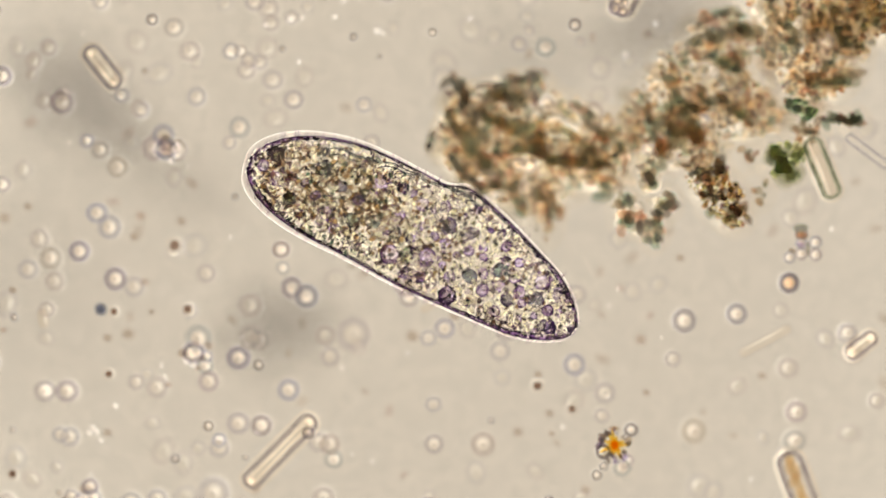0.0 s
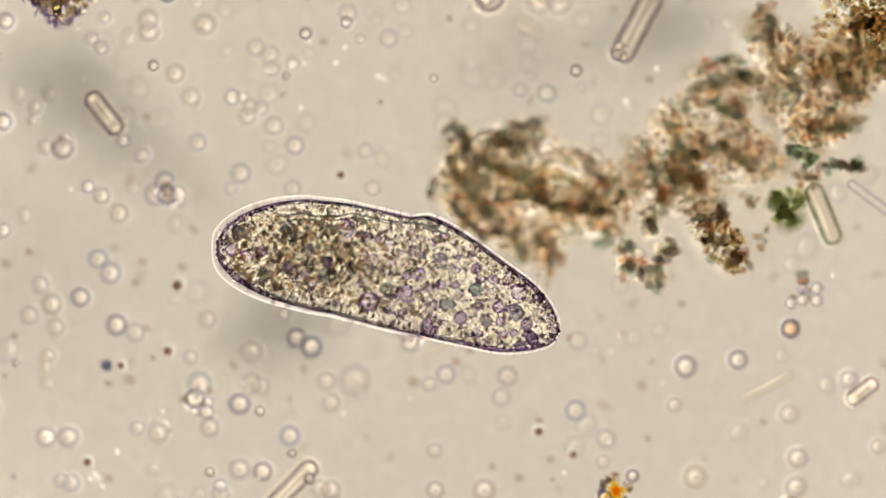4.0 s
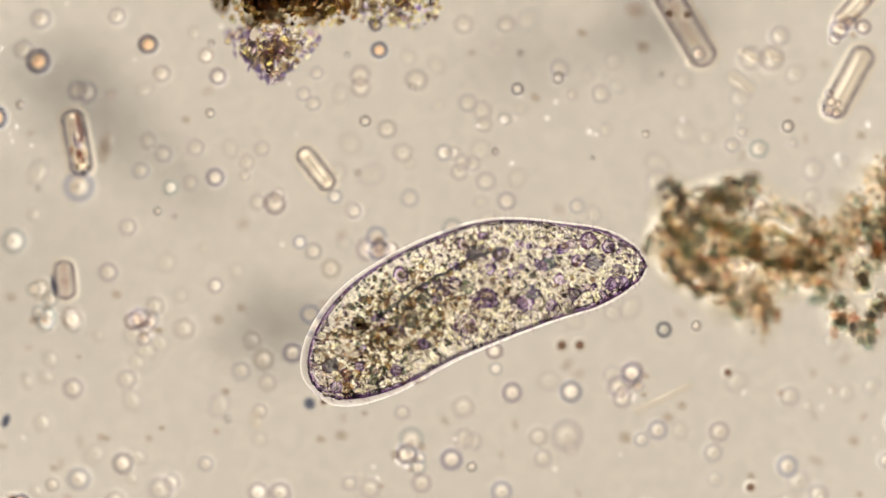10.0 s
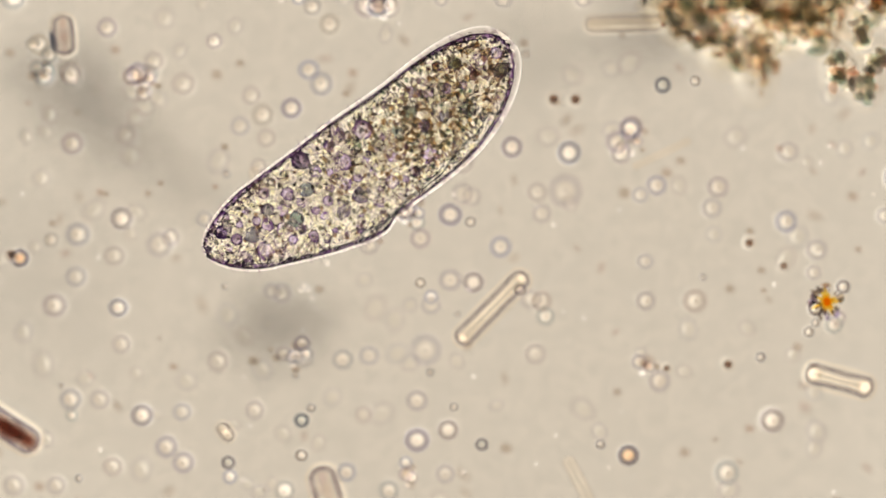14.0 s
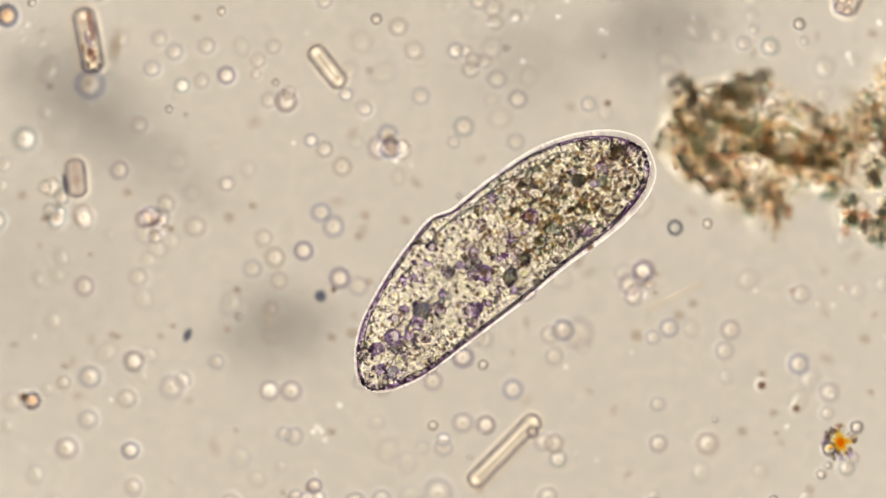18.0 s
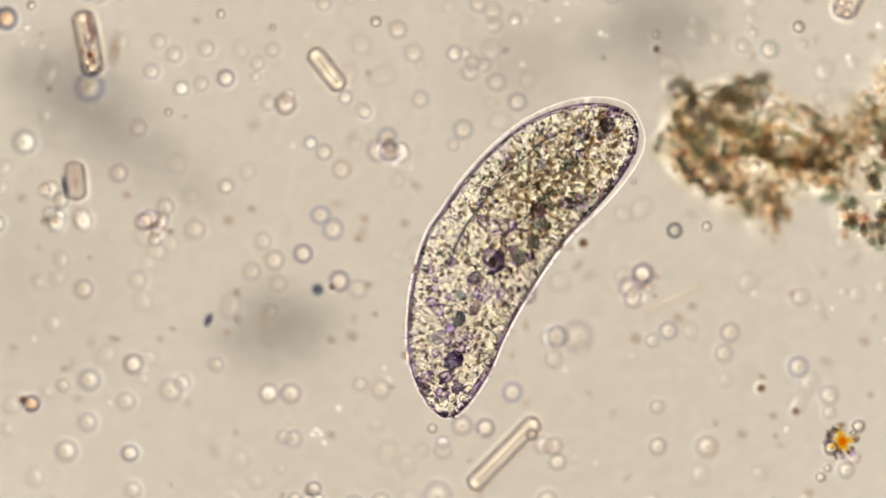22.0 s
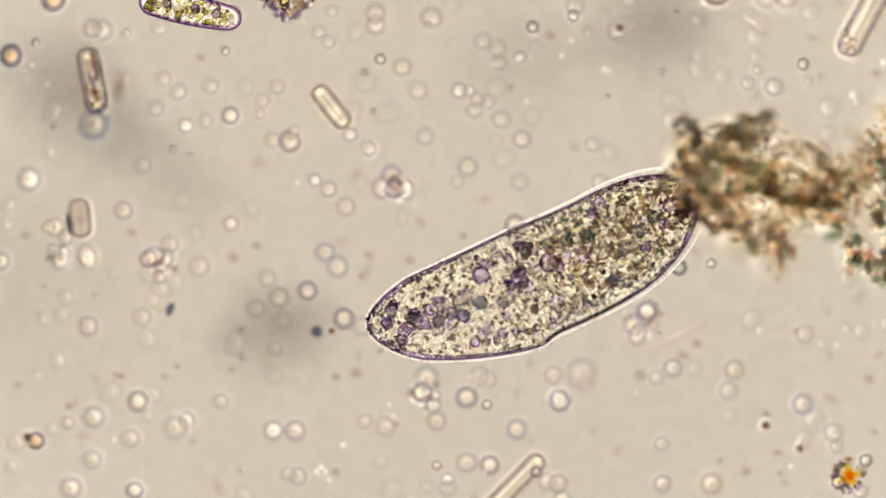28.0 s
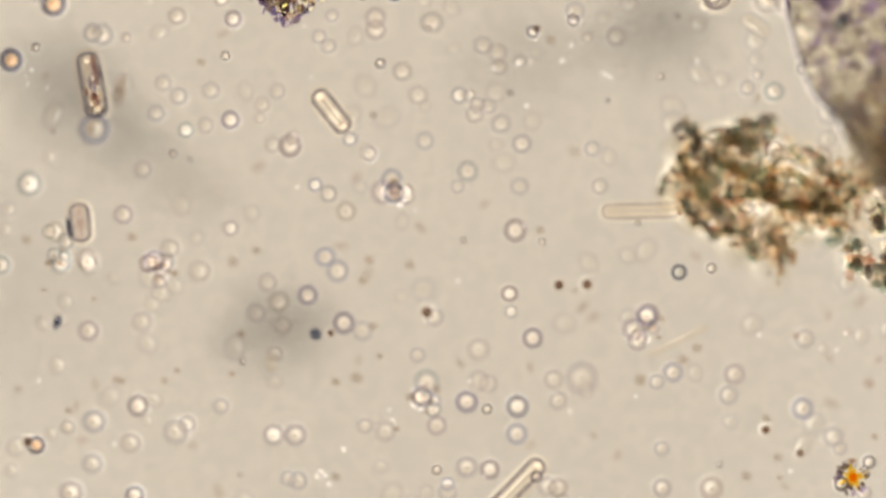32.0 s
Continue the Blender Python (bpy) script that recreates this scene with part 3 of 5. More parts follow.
# cells in contact with one another, larger than those strewn between
for shape, x, y, r in (("bright", -298, 384, 21), ("bright", -253, 382, 21), ("ring", -308, 332, 17), ("ring", -290, 350, 14), ("bold", -143, 388, 15), ("bright", -124, 420, 15),
                       ("ring", -116, 386, 18), ("ring", 272, 262, 20), ("ring", 288, 240, 18), ("bright", 311, 266, 21), ("bold", 292, 264, 17), ("bright", 728, 516, 17), ("bold", 742, 480, 18), ("ring", 718, 505, 20),
                       ("bright", 160, 886, 21), ("bold", 158, 862, 13), ("ring", 350, 600, 22), ("bright", 362, 648, 16)):
    lay(shape, x, y, r, 0.012)


# ---- rods, tubes and crystals ----
BLOBS = {}


def grain_meshes(mat):
    """Six shapes of grain in one material."""
    if mat.name not in BLOBS:
        BLOBS[mat.name] = [mesh_of(mat.name, blob(0.16, k), mat) for k in range(6)]
    return BLOBS[mat.name]


def ridge(kind, long):
    """A bright lens-shaped body with a flat foot, about 1 wide, drawn out along x."""
    key = (kind, round(long, 1))
    if key not in BLOBS:
        bm = dome({"core": [7, 9, 12, 13, 12, 10, 8, 6, 4, 2], "soft": [6, 7, 8, 8, 7, 6, 5, 4, 2, 1], "ball": [16, 20, 21, 19, 15, 10, 6, 3, 1], "skirt": [0, 0, 0, 0, 0, 0, 0, 5, 8, 8, 3]}[kind], 32)
        for v in bm.verts:
            v.co.x = v.co.x + math.copysign(long - 1, v.co.x) * min(1.0, abs(v.co.x) * 3)
        BLOBS[key] = mesh_of("inner_body", bm, INNER, "top")
    return BLOBS[key]


def rod(name, label, x0, y0, x1, y1, r, mat, ends=(), dent=0.0, category="rod", fill=None):
    """A rod-shaped cell lying between two plan places; ends: radii of the bodies inside, from end to end."""
    a, b = plan(x0, y0), plan(x1, y1)
    d = b - a
    thing = new(name)
    thing.matrix_basis = Matrix.Translation((a + b) / 2 + Vector((0, 0, r * U * 0.8 + 0.006))) @ pose(0, 0, 0, 0, 0, math.degrees(math.atan2(d.y, d.x)))
    wall = part("cell_wall", capsule(d.length / (r * U), 1.0, 28, 1.0, dent), mat, thing)
    wall.matrix_basis = Matrix.Diagonal((r * U, r * U, r * U * 0.8, 1))
    if mat in (PALEROD, SHEER) or mat in (ROD, GREENROD) and ends and not fill and name != "boat_cell":
        kind = "core" if mat is ROD else "soft"
        w = r * U * (0.6 if name in ("rod_cell", "block_cell") else 0.76)
        core = part("inner_body", ridge(kind, (d.length / 2 - r * U * 0.25) / w), INNER, thing, "bright clear core")
        core.matrix_basis = Matrix.Translation((0, 0, -r * U * 0.3)) @ Matrix.Diagonal((w, w, w, 1))
    # A clear skirt added only to give the rod a bright outer halo.
    if mat in (ROD, GREENROD, SHEER) and name != "thread":
        w = r * U * 1.32
        skirt = part("slime_sheath", ridge("skirt", (d.length / 2 + r * U * 0.32) / w), INNER, thing, "clear skirt added for the bright halo")
        skirt.matrix_basis = Matrix.Translation((0, 0, 0.002 - r * U * 0.8)) @ Matrix.Diagonal((w, w, w, 1))
    for k, q in enumerate(ends):
        f = (k + 0.5) / len(ends) - 0.5
        if fill:
            ob = part("inner_body", grain_meshes(fill)[k % 6], fill, thing, "coloured inner body")
            ob.matrix_basis = Matrix.Translation((f * d.length * 0.86, 0, 0)) @ Matrix.Diagonal((q * U * 1.5, q * U * 1.15, q * U * 0.8, 1))
        elif k in (0, len(ends) - 1) and mat is ROD and name != "tube_cell":
            ob = part("inner_body", ridge("ball", 1.0), INNER, thing, "bright inner body")
            ob.matrix_basis = Matrix.Translation((math.copysign(d.length / 2 - r * U * 0.72, f) if len(ends) > 1 else 0, 0, r * U * 0.2)) @ Matrix.Diagonal((q * U, q * U, q * U, 1))
    return tagged(thing, label, category)


rod("rod_cell", "clear rod-shaped diatom with two bright bodies", 152, 82, 210, 155, 19, ROD, (9, 8, 8))
lay("bright", 214, 168, 15)
lay("ghost", 246, 192, 15)
rod("rod_cell", "stout rod with a golden middle and dark edges", 1392, 800, 1432, 906, 25, ROD, (11, 12, 13, 12, 11), fill=GOLD)
rod("rod_cell", "long clear rod-shaped diatom, slightly waisted", 434, 862, 556, 738, 19, ROD, (8, 8, 7, 7, 8), 0.06)
rod("rod_cell", "short rod with a round bright body at each end", 1050, 912, 1172, 944, 21, ROD, (15, 7, 14), 0.12)
rod("rod_cell", "small upright rod with a dark blue edge", -268, 280, -261, 352, 20, ROD, (9, 11, 11, 9), fill=ROSE)
# A drawn-out blob stands in for the rod's dark blue left edge.
lay("indigo", -284, 326, 6, 0.03, 3.4, 100)
rusty = rod("rod_cell", "blunt rod with rusty and violet patches", -254, 12, -232, 132, 23, ROD, (9, 8))
for k, (px, py, wide, high, mat) in enumerate(((-40, 8, 15, 8, RUST), (-20, 10, 14, 8, RUST), (-4, 9, 10, 7, RUST), (-32, -3, 9, 6, ROSE), (-2, -3, 16, 4, LILAC), (6, 3, 10, 4, LILAC), (12, -12, 9, 4, RUST),
                                              (22, 1, 8, 7, RED), (34, 5, 9, 7, RUST), (30, -9, 8, 5, ROSE), (44, -8, 5, 5, SHARD), (48, 11, 5, 5, SHARD), (38, -14, 5, 4, LILAC), (54, 1, 5, 4, SHARD))):
    ob = part("pigment_patch", grain_meshes(mat)[k % 6], mat, rusty, "rusty or violet pigment patch")
    ob.matrix_basis = Matrix.Translation((px * U, py * U, 0)) @ Matrix.Diagonal((wide * U, high * U, min(wide, high) * U * 0.7, 1))
for k in range(9):
    ob = part("bright_grain", grain_meshes(PALE)[k % 6], PALE, rusty, "bright refractile grain")
    ob.matrix_basis = Matrix.Translation((random.uniform(10, 60) * U, random.uniform(-13, 13) * U, 0.04)) @ Matrix.Diagonal((random.uniform(4, 7) * U, random.uniform(4, 6) * U, 4 * U, 1))
lay("ring", -240, 150, 26)
lay("speck", -194, 82, 11, long=2.2, turn=80)
rod("rod_cell", "dark red rod with bright outline", -445, 960, -310, 1046, 25, ROD, (16, 18, 19, 19, 18, 15), fill=RED)
rod("boat_cell", "boat-shaped diatom with a clear middle", 188, 1080, 222, 1190, 26, ROD, (11, 12, 12, 11), 0.0, "diatom", ROSE)
pushed = rod("tube_cell", "pale tube half hidden under the debris", 660, 297, 800, 294, 15, SHEER)
rod("boat_cell", "pinkish boat-shaped diatom with a bright tip", 782, -225, 878, -64, 27, ROD, (12, 15, 15, 15, 13, 12), 0.0, "diatom", ROSE)
lay("pepper", 807, -156, 8, 0.1)
lay("bright", 858, -84, 15, 0.14)
lay("bright", 802, -189, 15, 0.14)
rod("tube_cell", "stout clear tube with a granular tip", 1091, 28, 1159, -98, 25, ROD, (9, 7), 0.05)
for dx, dy, r in ((1088, 16, 10), (1102, 20, 8), (1094, 0, 8), (1090, -14, 7), (1106, 4, 6)):
    lay("bold", dx, dy, r, 0.1)
rod("tube_cell", "clear tube leaning on another", 1104, -132, 1190, -226, 19, ROD, (8, 8))
for dx, dy, r in ((1108, -128, 15), (1128, -138, 11), (1150, -132, 13), (1100, -112, 10)):
    lay("bold", dx, dy, r, 0.1)
for dx, dy, r in ((1122, -145, 7), (1133, -118, 7), (1140, -152, 8), (1112, -143, 6)):
    lay("speck", dx, dy, r, 0.12)
rod("tube_cell", "clear slim straight tube", 1205, -172, 1300, -225, 17, ROD, (7, 8))
rod("rod_cell", "green-edged rod beside the green cell", 1434, 243, 1479, 352, 19, GREENROD, (8, 8))
rod("thread", "thin clear bent filament", 1500, 240, 1575, 296, 9, ROD, (), 0.0, "filament")
rod("pale_rod", "very pale long straight rod", 1308, 630, 1404, 578, 12, PALEROD)
rod("pale_rod", "very pale long straight rod", 625, 1060, 672, 1150, 16, PALEROD)
rod("pale_rod", "very pale slim straight rod", 742, 552, 850, 500, 10, PALEROD)
rod("block_cell", "small clear block-shaped diatom", 1499, 632, 1552, 592, 15, ROD, (10, 10), 0.0, "diatom")
lay("ghost", 1500, 592, 17)
rod("block_cell", "small clear block-shaped diatom", 908, -52, 960, -14, 18, PALEROD, (7,), 0.0, "diatom")
rod("block_cell", "small clear block-shaped diatom", 926, -94, 968, -72, 14, PALEROD, (7,), 0.0, "diatom")
rod("block_cell", "small clear block-shaped diatom", 974, -94, 1012, -72, 14, PALEROD, (7,), 0.0, "diatom")
rod("long_cell", "slim bright elongated clear cell", 10, 1005, 34, 1034, 12, ROD, (6,), 0.0, "cell")
rod("long_cell", "dull green elongated pale cell", 70, 545, 78, 585, 13, PALEROD, (), 0.0, "cell")


def quartet(x, y):
    """A packet of small bright cells side by side, with a rusty cell at its top."""
    thing = new("cell_quartet")
    thing.matrix_basis = Matrix.Translation(plan(x, y, 0.004))
    # The lobes' dark rims and bright middles are painted and shaped in as well.
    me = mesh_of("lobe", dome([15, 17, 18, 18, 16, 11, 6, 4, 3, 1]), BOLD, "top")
    for dx, dy, r in ((12, -11, 15), (12, 11, 15), (-13, 9, 15), (-13, -9, 14), (-13, -26, 15), (-34, 16, 14)):
        ob = part("lobe", me, BOLD, thing)
        ob.matrix_basis = Matrix.Translation((dx * U, -dy * U, 0)) @ Matrix.Diagonal((r * U, r * U, r * U * 0.7, 1))
    for k, (dx, dy, r, mat) in enumerate(((-13, -23, 9, RUST), (-13, -36, 9, TEAL), (-14, -8, 7, LILAC), (-30, 3, 6, TEAL), (-1, 0, 6, TEAL))):
        ob = part("pigment_patch", grain_meshes(mat)[k], mat, thing, "dark pigment patch")
        ob.matrix_basis = Matrix.Translation((dx * U, -dy * U, 0.06)) @ Matrix.Diagonal((r * U * (0.6 if dx == -1 else 1.4), r * U * (2.4 if dx == -1 else 1), r * U * 0.6, 1))
    return tagged(thing, "square packet of pinkish bright cells and a rusty one", "cell packet")


quartet(1433, 440)


def star(x, y):
    """An orange crystal of uneven blades in a ring of dark grains and short needles."""
    thing = new("crystal_star")
    thing.matrix_basis = Matrix.Translation(plan(x, y, 0.13))
    for k in range(30):
        a, far = random.uniform(0, 2 * math.pi), random.uniform(21, 32)
        mat = (SHARD, BROWN, LILAC)[k % 3]
        ob = part("dark_grain", grain_meshes(mat)[k % 6], mat, thing, "dark grain")
        ob.matrix_basis = (Matrix.Translation((far * math.cos(a) * U, far * math.sin(a) * 0.92 * U, random.uniform(-0.11, 0.06))) @ pose(0, 0, 0, 0, 0, random.uniform(0, 180))
                           @ Matrix.Diagonal((random.uniform(5, 8) * U, random.uniform(4, 6) * U, 4 * U, 1)))
    for k in range(14):
        a = 2 * math.pi * k / 14 + random.uniform(-0.2, 0.2)
        d = Vector((math.cos(a), math.sin(a), random.uniform(-0.3, 0.3))).normalized()
        reach, start = random.uniform(24, 33) * U, random.uniform(17, 21) * U
        bm = bmesh.new()
        bmesh.ops.create_cone(bm, cap_ends=True, segments=5, radius1=1.9 * U, radius2=0.5 * U, depth=reach - start,
                              matrix=Matrix.Translation(d * (reach + start) / 2) @ d.to_track_quat("Z", "Y").to_matrix().to_4x4())
        part("needle", bm, NEEDLE, thing, "", False)
    heart = part("crystal_heart", grain_meshes(FLAME)[2], FLAME, thing, "clear orange heart")
    heart.matrix_basis = pose(0, 0, 0.02, 0, 0, 30) @ Matrix.Diagonal((27 * U, 19 * U, 8 * U, 1))
    for k in range(11):
        a = 2 * math.pi * k / 11 + random.uniform(-0.3, 0.3)
        d = Vector((math.cos(a), math.sin(a), random.uniform(0.1, 0.5))).normalized()
        long = (random.uniform(26, 33) if k % 3 == 0 else random.uniform(16, 24)) * U
        bm = bmesh.new()
        bmesh.ops.create_cone(bm, cap_ends=True, segments=6, radius1=6.5 * U, radius2=1.4 * U, depth=long - 2 * U,
                              matrix=Matrix.Translation(d * (long + 2 * U) * 0.5) @ d.to_track_quat("Z", "Y").to_matrix().to_4x4())
        part("crystal_blade", bm, ORANGE, thing, "orange crystal blade", False)
    return tagged(thing, "orange star-shaped crystal in a ring of dark grains", "crystal")


crystals = [star(1088, 788), lay("crisp", 1068, 800, 14, 0.09), lay("crisp", 1118, 762, 13), lay("bright", 1109, 817, 15), lay("ghost", 1066, 737, 13)]


# ---- debris ----
GAPS = [(970, 183, 15), (1002, 240, 18), (862, 310, 17), (937, 334, 20), (852, 221, 12), (915, 291, 14), (940, 291, 13), (1049, 202, 24), (1031, 312, 20),
        (1106, 277, 18), (1126, 367, 17), (900, 205, 13), (1210, 170, 22), (1262, 125, 20), (1240, 215, 18), (1165, 235, 16), (1300, 165, 15),
        (1272, 60, 16), (1190, 275, 16), (1410, 45, 18), (1462, 75, 20), (1500, 110, 18), (1440, 120, 14), (1372, 5, 12), (1338, 18, 17), (1356, 66, 17), (1420, 72, 16), (1150, 262, 15)]


def scatter(rng, lumps, area, size, low, high, tall, x0, y0):
    """A grain's place and size, clear of the gaps in the clumps."""
    for k in range(12):
        at, r = drop(rng, lumps, area, size, low, high, tall, x0, y0)
        x, y = at[0] / U + x0, y0 - at[1] / U
        if all((x - gx) ** 2 + (y - gy) ** 2 > (gr * 0.85) ** 2 for gx, gy, gr in GAPS):
            break
    return at, r


def drop(rng, lumps, area, size, low, high, tall, x0, y0):
    lx, ly, rx, ry, turn = lumps[rng.choice(len(lumps), p=area)]
    a, q = rng.uniform(0, 2 * math.pi), math.sqrt(rng.uniform(0, 1))
    px, py = q * rx * math.cos(a), q * ry * math.sin(a)
    c, s = math.cos(radians(turn)), math.sin(radians(turn))
    r = size * rng.uniform(low, high) * (1 - 0.2 * q)
    px, py = px * 1.1, py * 1.1
    z = r * U + rng.uniform(0, 1) * tall * (1 - q * q * 0.8)
    return ((lx + c * px - s * py - x0) * U, -(ly + s * px + c * py - y0) * U, z), r * U


def heap(name, label, lumps, counts, size, tall=0.42, seed=1, category="debris", thing=None, halo=True, loft=0.0):
    """A clump: lumps (x, y, rx, ry, turn) fill with grains of each kind in counts; grit finer than can be told apart is joined.
    Its flocs lie at its base, most of the rest at the height of loft, and some between."""
    rng = np.random.default_rng(seed)
    area = np.array([l[2] * l[3] for l in lumps], float)
    area /= area.sum()
    if thing is None:
        x0, y0 = np.mean([l[0] for l in lumps]), np.mean([l[1] for l in lumps])
        thing = tagged(new(name), label, category)
        thing.matrix_basis = Matrix.Translation(plan(x0 - 3 * loft, y0 + 3 * loft))
        thing["x0"], thing["y0"], thing["loft"] = float(x0), float(y0), loft
        # Clear domes added under the lumps to brighten the clump and ring it with light.
        if halo:
            if "mucilage" not in BLOBS:
                BLOBS["mucilage"] = mesh_of("mucilage", dome([6, 8, 9, 10, 11, 12, 13, 14, 13, 9, 3], 40), HALO, "top")
            for k, (lx, ly, rx, ry, turn) in enumerate(lumps):
                ob = part("mucilage", BLOBS["mucilage"], HALO, thing, "clear dome added for a bright halo")
                ob.matrix_basis = (Matrix.Translation(((lx - x0) * U, -(ly - y0) * U, 0.004 + 0.0015 * k)) @ pose(0, 0, 0, 0, 0, -turn)
                                   @ Matrix.Diagonal(((rx * 1.1 + 22) * U, (ry * 1.1 + 22) * U, (rx + ry) / 2 * U * 0.5, 1)))
    x0, y0, loft = thing["x0"], thing["y0"], thing["loft"]
    for pname, (mat, count, low, high) in counts.items():
        if pname.endswith("_grit"):
            items = [(*scatter(rng, lumps, area, size, low, high, tall, x0, y0), (rng.uniform(0.8, 1.5), 1.0, rng.uniform(0.6, 1.0))) for k in range(count)]
            me = grains(items, 0.35)
            me.materials.append(mat)
            tagged(part(pname, me, mat, thing), kind="stuff").location.z = loft
            continue
        for k in range(count):
            at, r = scatter(rng, lumps, area, size, low, high, tall, x0, y0)
            ob = part(pname, grain_meshes(mat)[k % 6], mat, thing)
            ob.matrix_basis = Matrix.Translation((at[0], at[1], at[2] + (0.0 if pname == "base_floc" else loft if k % 6 else loft * (k * 0.0617 % 1)))) @ pose(0, 0, 0, 0, 0, rng.uniform(0, 360)) @ Matrix.Diagonal((r * rng.uniform(0.9, 1.7), r, r * rng.uniform(0.5, 0.8), 1))
    return thing


MIX = {"base_floc": (FLOC, 84, 2.0, 3.4), "debris_lump": (LUMP, 240, 0.4, 0.95), "dark_lump": (DUSK, 135, 0.35, 0.8), "dark_grain": (TEAL, 50, 0.4, 0.9), "rust_grain": (RUST, 28, 0.4, 0.7), "pale_grain": (PALE, 170, 0.5, 1.05), "fluff_grit": (FLUFF, 240, 0.22, 0.5)}
fluffy = heap("debris_clump", "fluffy brown clump of organic debris", [(850, 235, 60, 75, 20), (930, 215, 75, 70, 0), (1010, 250, 85, 70, 20), (1060, 275, 50, 45, 0), (960, 300, 90, 50, 0),
     (815, 190, 22, 45, 0), (965, 375, 22, 45, 0), (930, 345, 45, 30, 0), (795, 240, 30, 12, 120), (900, 158, 65, 18, -12), (820, 275, 20, 60, -35), (1000, 262, 110, 24, 8), (1095, 235, 35, 30, 0), (1085, 310, 40, 25, 30), (885, 300, 40, 50, 0)], MIX, 10, 0.16, seed=3, loft=0.82)


def streak(thing, name, mat, x0, y0, x1, y1, wide, count, rng):
    """A fibrous streak in a clump: long flakes lying one over another along its line."""
    dx, dy = x1 - x0, y1 - y0
    far = math.hypot(dx, dy)
    count = count * 2
    kinds = {SHARD: (SHARD, TEAL, DUSK, SHARD), TEAL: (TEAL, DUSK, LUMP, TEAL), BROWN: (BROWN, LUMP, TEAL), RUST: (RUST, LUMP, BROWN)}.get(mat, (mat,))
    for k in range(count):
        f, o = (k + rng.uniform(0, 1)) / count, rng.normal(0, 0.36) * wide
        x, y = x0 + dx * f - dy / far * o, y0 + dy * f + dx / far * o
        some = kinds[k % len(kinds)]
        ob = part(name, grain_meshes(some)[k % 6], some, thing)
        ob.matrix_basis = (Matrix.Translation(((x - thing["x0"]) * U, -(y - thing["y0"]) * U, thing["loft"] + 0.06 + 0.03 * k % 0.2)) @ pose(0, 0, 0, 0, 0, -math.degrees(math.atan2(dy, dx)) + rng.normal(0, 30))
                           @ Matrix.Diagonal((wide * rng.uniform(0.8, 1.5) * U, wide * rng.uniform(0.5, 0.8) * U, wide * 0.3 * U, 1)))


strands = np.random.default_rng(51)
for name, mat, x0, y0, x1, y1, wide, count in (
        ("dark_flake", SHARD, 786, 216, 757, 266, 9, 4), ("dark_flake", SHARD, 798, 138, 846, 220, 14, 7), ("dark_flake", SHARD, 858, 162, 955, 134, 14, 7), ("dark_flake", TEAL, 870, 172, 930, 170, 18, 5),
        ("dark_flake", SHARD, 800, 280, 856, 338, 11, 6), ("dark_flake", TEAL, 800, 200, 880, 330, 17, 8), ("dark_flake", TEAL, 852, 336, 890, 326, 12, 3), ("brown_flake", BROWN, 850, 200, 960, 240, 20, 8),
        ("dark_flake", TEAL, 950, 276, 1080, 283, 17, 10), ("dark_flake", TEAL, 880, 268, 960, 262, 12, 5), ("dark_flake", TEAL, 1018, 192, 1070, 236, 13, 5), ("brown_flake", BROWN, 960, 222, 1060, 256, 14, 7),
        ("dark_flake", TEAL, 1060, 345, 1078, 338, 13, 2), ("dark_flake", TEAL, 905, 335, 930, 375, 10, 4), ("rust_flake", RUST, 1036, 264, 1062, 262, 10, 2), ("rust_flake", RUST, 966, 372, 976, 408, 11, 3),
        ("brown_flake", BROWN, 955, 325, 985, 385, 17, 5), ("rust_flake", RUST, 815, 160, 840, 196, 7, 2), ("brown_flake", BROWN, 990, 300, 1100, 330, 12, 6), ("dark_flake", TEAL, 1075, 235, 1110, 300, 12, 4)):
    streak(fluffy, name, mat, x0, y0, x1, y1, wide, count, strands)
teal = heap("debris_clump", "brown and teal clump of organic debris", [(1180, 205, 65, 70, 0), (1255, 150, 70, 70, 0), (1270, 55, 50, 35, 0), (1220, 240, 60, 50, 0), (1310, 190, 40, 50, 0), (1320, 80, 20, 30, 0), (1350, 200, 40, 35, 0), (1195, 120, 30, 40, 0), (1150, 250, 40, 40, 0)],
     MIX, 10, 0.2, seed=5, loft=0.7)
for x0, y0, x1, y1, wide, count in ((1150, 220, 1180, 290, 13, 5), (1185, 140, 1235, 250, 14, 7), (1225, 100, 1310, 120, 13, 6), (1250, 180, 1330, 200, 14, 6), (1290, 95, 1320, 165, 11, 5), (1180, 195, 1230, 190, 10, 3), (1228, 72, 1325, 45, 19, 5), (1240, 40, 1290, 20, 14, 3), (1175, 218, 1240, 250, 17, 4)):
    streak(teal, "dark_flake", TEAL, x0, y0, x1, y1, wide, count, strands)
loose = heap("debris_clump", "loose brown and green clump of debris", [(1400, 60, 50, 70, 20), (1470, 90, 60, 65, 0), (1345, -15, 26, 40, 0), (1385, 10, 30, 40, 0), (1500, 40, 55, 55, 0), (1440, 150, 55, 25, 0)],
     MIX, 10, 0.22, seed=8, loft=0.6)
for x0, y0, x1, y1, wide, count in ((1345, -72, 1366, -5, 15, 5), (1443, 152, 1516, 126, 17, 4), (1384, 40, 1402, 95, 12, 3), (1400, 130, 1440, 160, 11, 3), (1470, 20, 1490, 80, 12, 3)):
    streak(loose, "dark_flake", TEAL, x0, y0, x1, y1, wide, count, strands)
